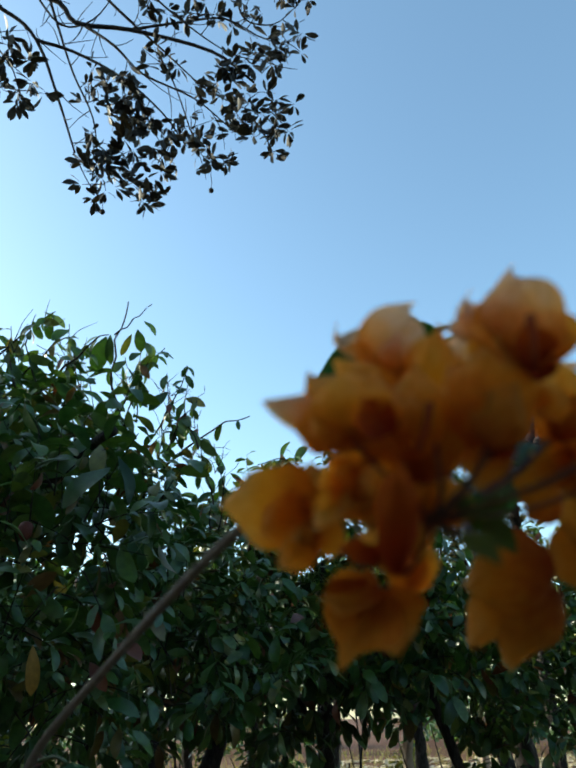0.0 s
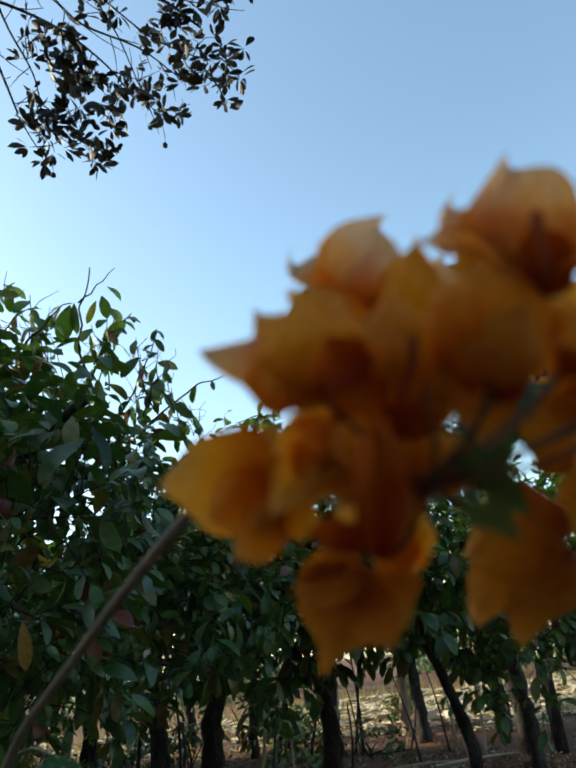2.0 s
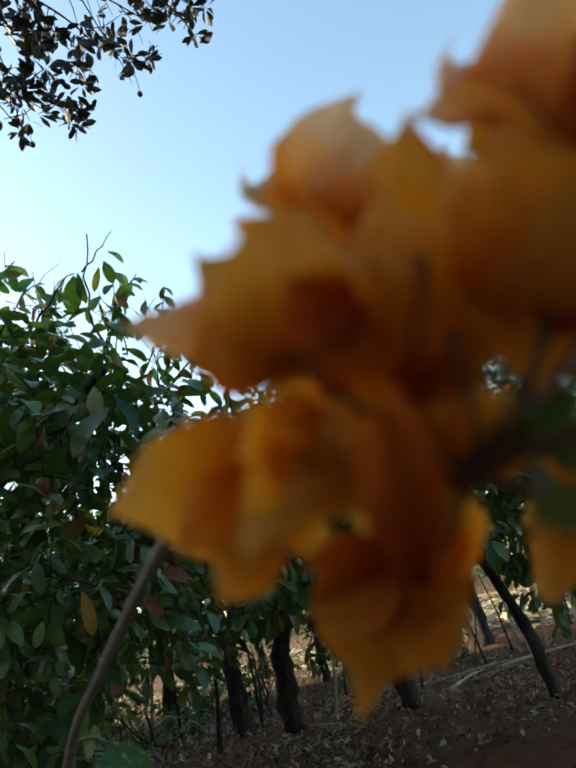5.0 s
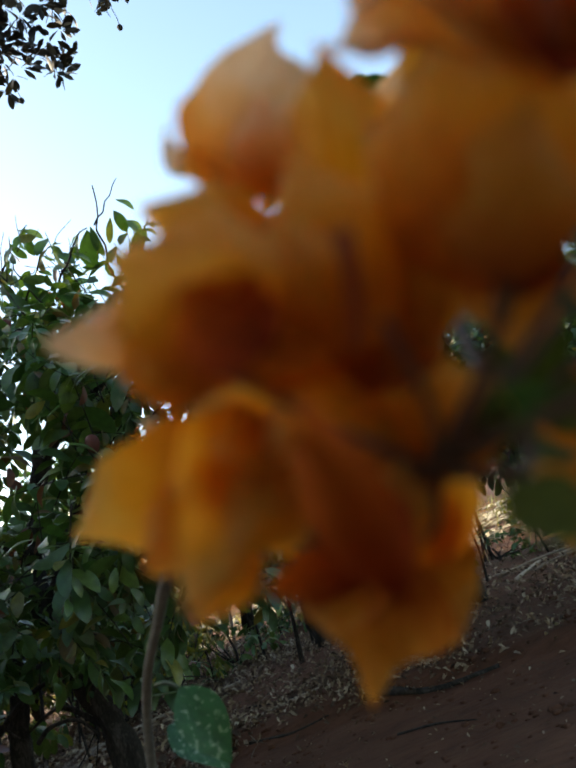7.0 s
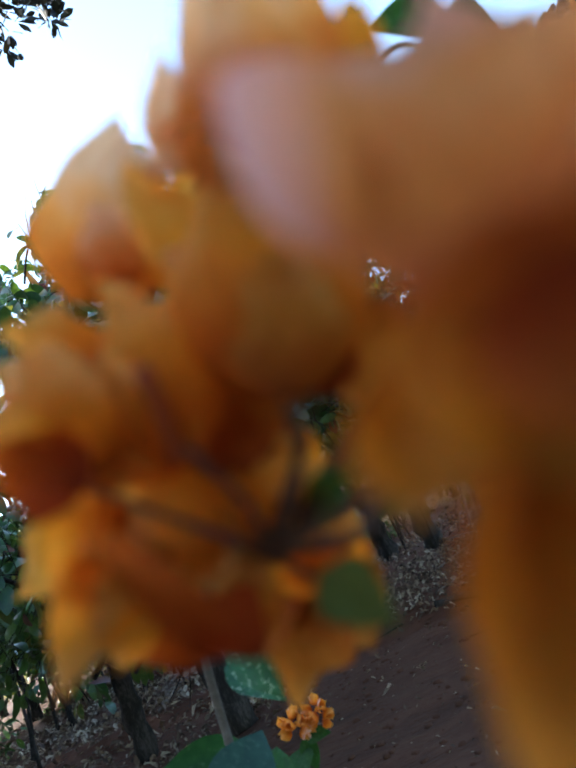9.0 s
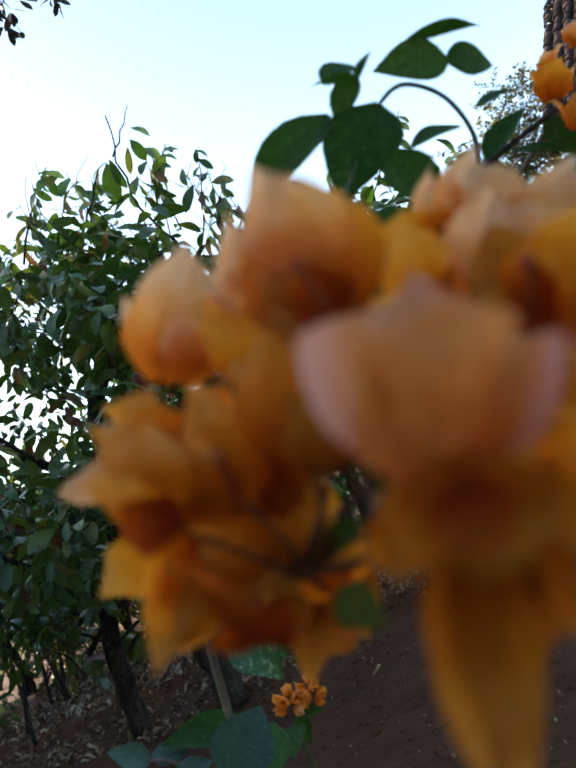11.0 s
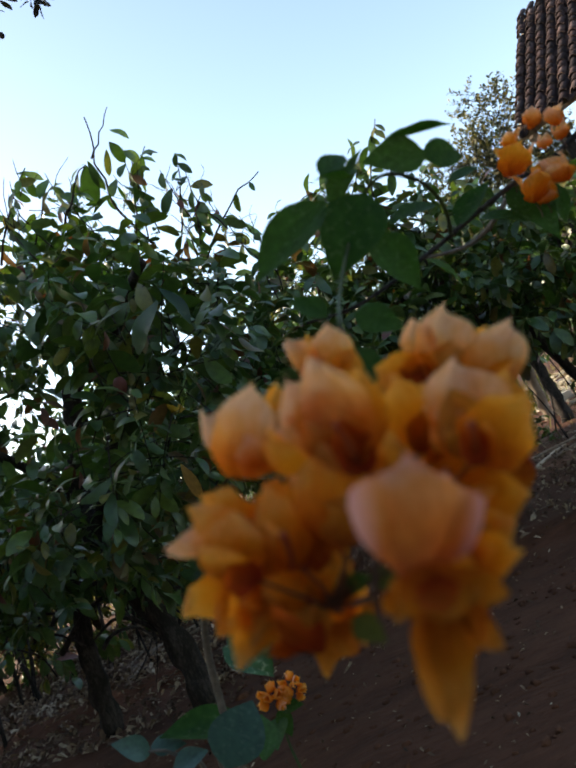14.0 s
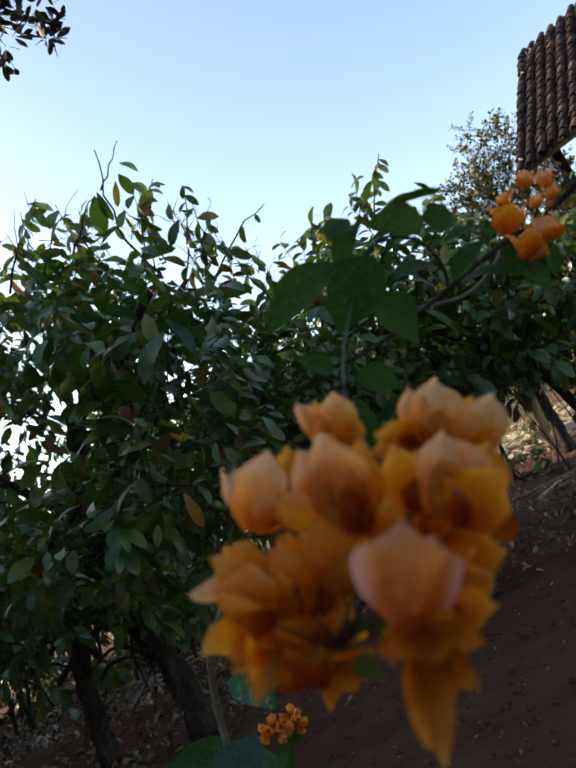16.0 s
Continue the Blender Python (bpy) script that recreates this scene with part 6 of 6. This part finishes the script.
petal((0.0312, 0.1890, 1.3273), (0.0396, 0.1848, 1.3315), 0.75, 0, TO_CAM, 0)
petal((0.0263, 0.1740, 1.3167), (0.0331, 0.1660, 1.3135), 0.74, 2, TO_CAM, 4)
petal((0.0343, 0.1940, 1.3313), (0.0344, 0.1930, 1.3371), 1.40, 4, TO_CAM, 4)
petal((-0.0333, 0.1800, 1.3325), (-0.0482, 0.1896, 1.3451), 0.29, 0, Vector((0.5, 0.8, 0.5)), 0)
petal((-0.0373, 0.1800, 1.3325), (-0.0465, 0.1840, 1.3443), 0.93, 0, Vector((0.5, 0.8, -0.1)), 0)
petal((-0.0363, 0.1790, 1.3315), (-0.0366, 0.1704, 1.3407), 1.09, 1, Vector((0.6, 0.7, -0.1)), 4)
petal((-0.0254, 0.1800, 1.3403), (-0.0361, 0.1830, 1.3517), 0.37, 0, Vector((0.3, 0.6, 0.6)), 0)
petal((-0.0225, 0.1770, 1.3270), (-0.0238, 0.1723, 1.3431), 0.49, 2, Vector((0.2, 0.9, 0.2)), 0)
petal((-0.0166, 0.1840, 1.3144), (-0.0112, 0.1806, 1.3196), 0.73, 2, TO_CAM, 0)
petal((-0.0140, 0.1940, 1.3332), (-0.0118, 0.1951, 1.3421), 1.18, 4, TO_CAM, 0)
petal((-0.0400, 0.2085, 1.3215), (-0.0584, 0.2087, 1.3161), 0.86, 1, Vector((0.2, 0.8, 0.5)), 0)
petal((-0.0380, 0.2085, 1.3235), (-0.0454, 0.2153, 1.3345), 0.69, 1, Vector((0.2, 0.8, -0.4)), 0)
petal((-0.0412, 0.2050, 1.3155), (-0.0484, 0.2019, 1.3120), 0.85, 0, Vector((0.2, 0.8, 0.4)), 4)
petal((-0.0333, 0.1890, 1.3206), (-0.0414, 0.1768, 1.3129), 0.43, 1, Vector((0, -1, 0.2)), 4)
petal((-0.0330, 0.1870, 1.3234), (-0.0409, 0.1822, 1.3237), 0.82, 1, TO_CAM, 0)
petal((-0.0260, 0.1960, 1.3304), (-0.0326, 0.1923, 1.3337), 0.66, 1, Vector((0.2, 0.9, 0.2)), 4)
petal((-0.0124, 0.2040, 1.3104), (-0.0225, 0.2012, 1.3162), 0.64, 0, Vector((0, 0.9, 0.3)), 0)
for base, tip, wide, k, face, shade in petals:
    bract(head, base, tip, wide, face, k, (BRACT, BRACT_PALE, BRACT_DEEP, BRACT_PINK, BRACT_BROWN_SHADED)[shade])
# slim flower tubes inside the bracts
for b, t in (((0.0076, 0.1655, 1.3475), (0.0060, 0.1600, 1.3600)), ((0.0365, 0.1680, 1.3346), (0.0392, 0.1620, 1.3446)), ((-0.0373, 0.1790, 1.3330), (-0.0395, 0.1740, 1.3420)), ((-0.0219, 0.1760, 1.3277), (-0.0197, 0.1700, 1.3387))):
    b, t = Vector(b) - bush.location, Vector(t) - bush.location
    part("flower_tube", tube(bmesh.new(), [b, b.lerp(t, 0.5) + Vector((0.0005, 0, 0)), t], 0.0007, 0.0012, 6, 3), TUBE, head, "slim reddish-orange flower tube")


def round_head(owner, centre, radius, count, seed, spread=0.25):
    """A smaller flower head: groups of three bracts on short stalks."""
    rn = random.Random(seed)
    groups = []
    for k in range(count):
        d = (ball_point(rn).normalized() + Vector((0, -0.5, 0.1))).normalized()
        groups.append((Vector(centre) + d * radius * 0.55, d))
    hd = flower_head(owner, Vector(centre) - Vector((0, 0, radius * 0.4)), [g for g, _ in groups])
    for g, d in groups:
        side = d.orthogonal().normalized()
        for j in range(3):
            s = Matrix.Rotation(j * 2.094 + rn.random(), 3, d) @ side
            bract(hd, g + s * radius * 0.12, g + (d + s * spread).normalized() * radius * rn.uniform(0.75, 0.95), rn.uniform(1.0, 1.2), -s, (0, 2, 4)[j], BRACT_PALE if rn.random() < 0.2 else BRACT)
    return hd


def globe(owner, centre, radius, seed):
    """One plump flower of three hollow bracts that nearly close, on a short stalk."""
    rn = random.Random(seed)
    d = (Vector((0, -0.35, 0.75)) + ball_point(rn) * 0.6).normalized()
    base = Vector(centre) - d * radius
    hd = flower_head(owner, base - Vector((0, 0, radius * 1.2)), [base])
    side = d.orthogonal().normalized()
    for j in range(3):
        s = Matrix.Rotation(j * 2.094 + seed, 3, d) @ side
        bract(hd, base + s * radius * 0.30, Vector(centre) + (d * rn.uniform(0.7, 1.2) + s * rn.uniform(0.45, 1.05)) * radius, rn.uniform(0.95, 1.25), -s + ball_point(rn) * 0.35, (4, 1, 3, 0)[(j + seed) % 4], BRACT_PALE if rn.random() < 0.6 else BRACT)


for k, (c, r) in enumerate((((0.2511, 0.5369, 1.5045), 0.0125), ((0.2868, 0.5397, 1.4833), 0.0135), ((0.2561, 0.5309, 1.4759), 0.0130), ((0.2784, 0.5496, 1.4852), 0.010), ((0.2634, 0.5438, 1.5264), 0.0085), ((0.2735, 0.5564, 1.5087), 0.0085),
                            ((0.2879, 0.5426, 1.5337), 0.0085), ((0.3073, 0.5433, 1.5278), 0.0090), ((0.3049, 0.5453, 1.5140), 0.0075), ((0.2668, 0.5421, 1.4680), 0.0090), ((0.2937, 0.5554, 1.5146), 0.0065))):
    globe(bush, c, r, k)
round_head(low_bush, (-0.2154, 0.9554, 1.0614), 0.019, 10, 7, 0.35)
round_head(low_bush, (-0.1827, 0.9554, 1.0614), 0.018, 10, 8, 0.35)

# ---- marked single leaves and pods of the near tree ----


def tree_leaf(base, tip, face, wide, material, label=""):
    base, tip = Vector(base), Vector(tip)
    ob = part("leaf", blade_mesh([BROAD], 0, material), None, main_tree, label)
    ob.matrix_basis = Matrix.Translation(-main_tree.location) @ aim(base, tip - base, face, (tip - base).length / 0.16) @ Matrix.Diagonal((wide, 1, 1, 1))


for base, tip, wide, face in (((-0.65, 4.26, 3.79), (-0.80, 4.29, 3.77), 1.7, (0, -0.6, 0.9)), ((-0.65, 4.28, 3.79), (-0.72, 4.36, 3.55), 1.2, (0.2, -1, 0.2)), ((-0.62, 4.25, 3.79), (-0.62, 4.32, 3.59), 0.8, (-0.2, -1, 0.2)),
                              ((-0.74, 4.29, 3.75), (-0.83, 4.31, 3.73), 0.9, (0, -0.6, 0.8)), ((-0.39, 4.22, 3.91), (-0.28, 4.23, 3.83), 1.3, (0, -0.8, 0.8)), ((-0.43, 4.25, 3.85), (-0.39, 4.30, 3.70), 1.2, (0, -1, 0.3)),
                              ((-0.47, 4.27, 3.82), (-0.54, 4.33, 3.67), 0.7, (0.3, -1, 0.2)), ((-0.37, 4.27, 3.76), (-0.29, 4.29, 3.66), 1.6, (0, -0.9, 0.6)), ((-0.33, 4.30, 3.67), (-0.37, 4.35, 3.54), 1.5, (0.2, -1, 0.3)),
                              ((-0.29, 4.28, 3.68), (-0.16, 4.26, 3.67), 1.3, (0, -0.7, 0.8)), ((-0.62, 4.39, 3.57), (-0.60, 4.43, 3.47), 1.1, (0, -1, 0.1)), ((-0.52, 4.37, 3.60), (-0.51, 4.40, 3.50), 0.6, (0, -1, 0.1)),
                              ((-1.02, 3.91, 3.73), (-0.91, 3.91, 3.68), 1.3, (0, -0.7, 0.8)), ((-0.98, 3.92, 3.69), (-0.98, 3.97, 3.56), 1.1, (0, -1, 0.3)), ((-0.06, 4.23, 3.56), (0.01, 4.24, 3.50), 1.2, (0, -0.7, 0.8)), ((-0.05, 4.23, 3.56), (-0.10, 4.27, 3.49), 1.0, (0, -1, 0.3))):
    tree_leaf(base, tip, face, wide, LEAF)
tree_leaf((-0.29, 2.29, 2.12), (-0.21, 2.29, 1.97), (0.2, -0.5, 0.9), 0.9, LEAF_TEAL)
tree_leaf((-0.32, 2.33, 2.09), (-0.48, 2.29, 1.97), (-0.3, -0.8, 0.5), 1.2, LEAF)
tree_leaf((-0.56, 2.68, 1.53), (-0.54, 2.71, 1.36), (0.2, -0.8, 0.3), 0.7, YELLOW, "withered ochre leaf")
tree_leaf((-0.48, 2.37, 2.14), (-0.62, 2.38, 2.11), (-0.1, -0.5, 0.9), 1.0, LEAF)
for c, s in (((-0.60, 2.45, 1.89), 0.025), ((-1.16, 3.66, 3.02), 0.026), ((-1.09, 2.94, 1.73), 0.024)):
    bm = bmesh.new()
    bmesh.ops.create_uvsphere(bm, u_segments=12, v_segments=9, radius=s)
    for v in bm.verts:
        v.co.z *= 1.45 - 0.25 * (v.co.z / s)
        v.co.xy *= 1 + 0.06 * math.cos(5 * math.atan2(v.co.y, v.co.x))
    part("pod", bm, FRUIT, main_tree, "dark red hanging pod").location = Vector(c) - main_tree.location

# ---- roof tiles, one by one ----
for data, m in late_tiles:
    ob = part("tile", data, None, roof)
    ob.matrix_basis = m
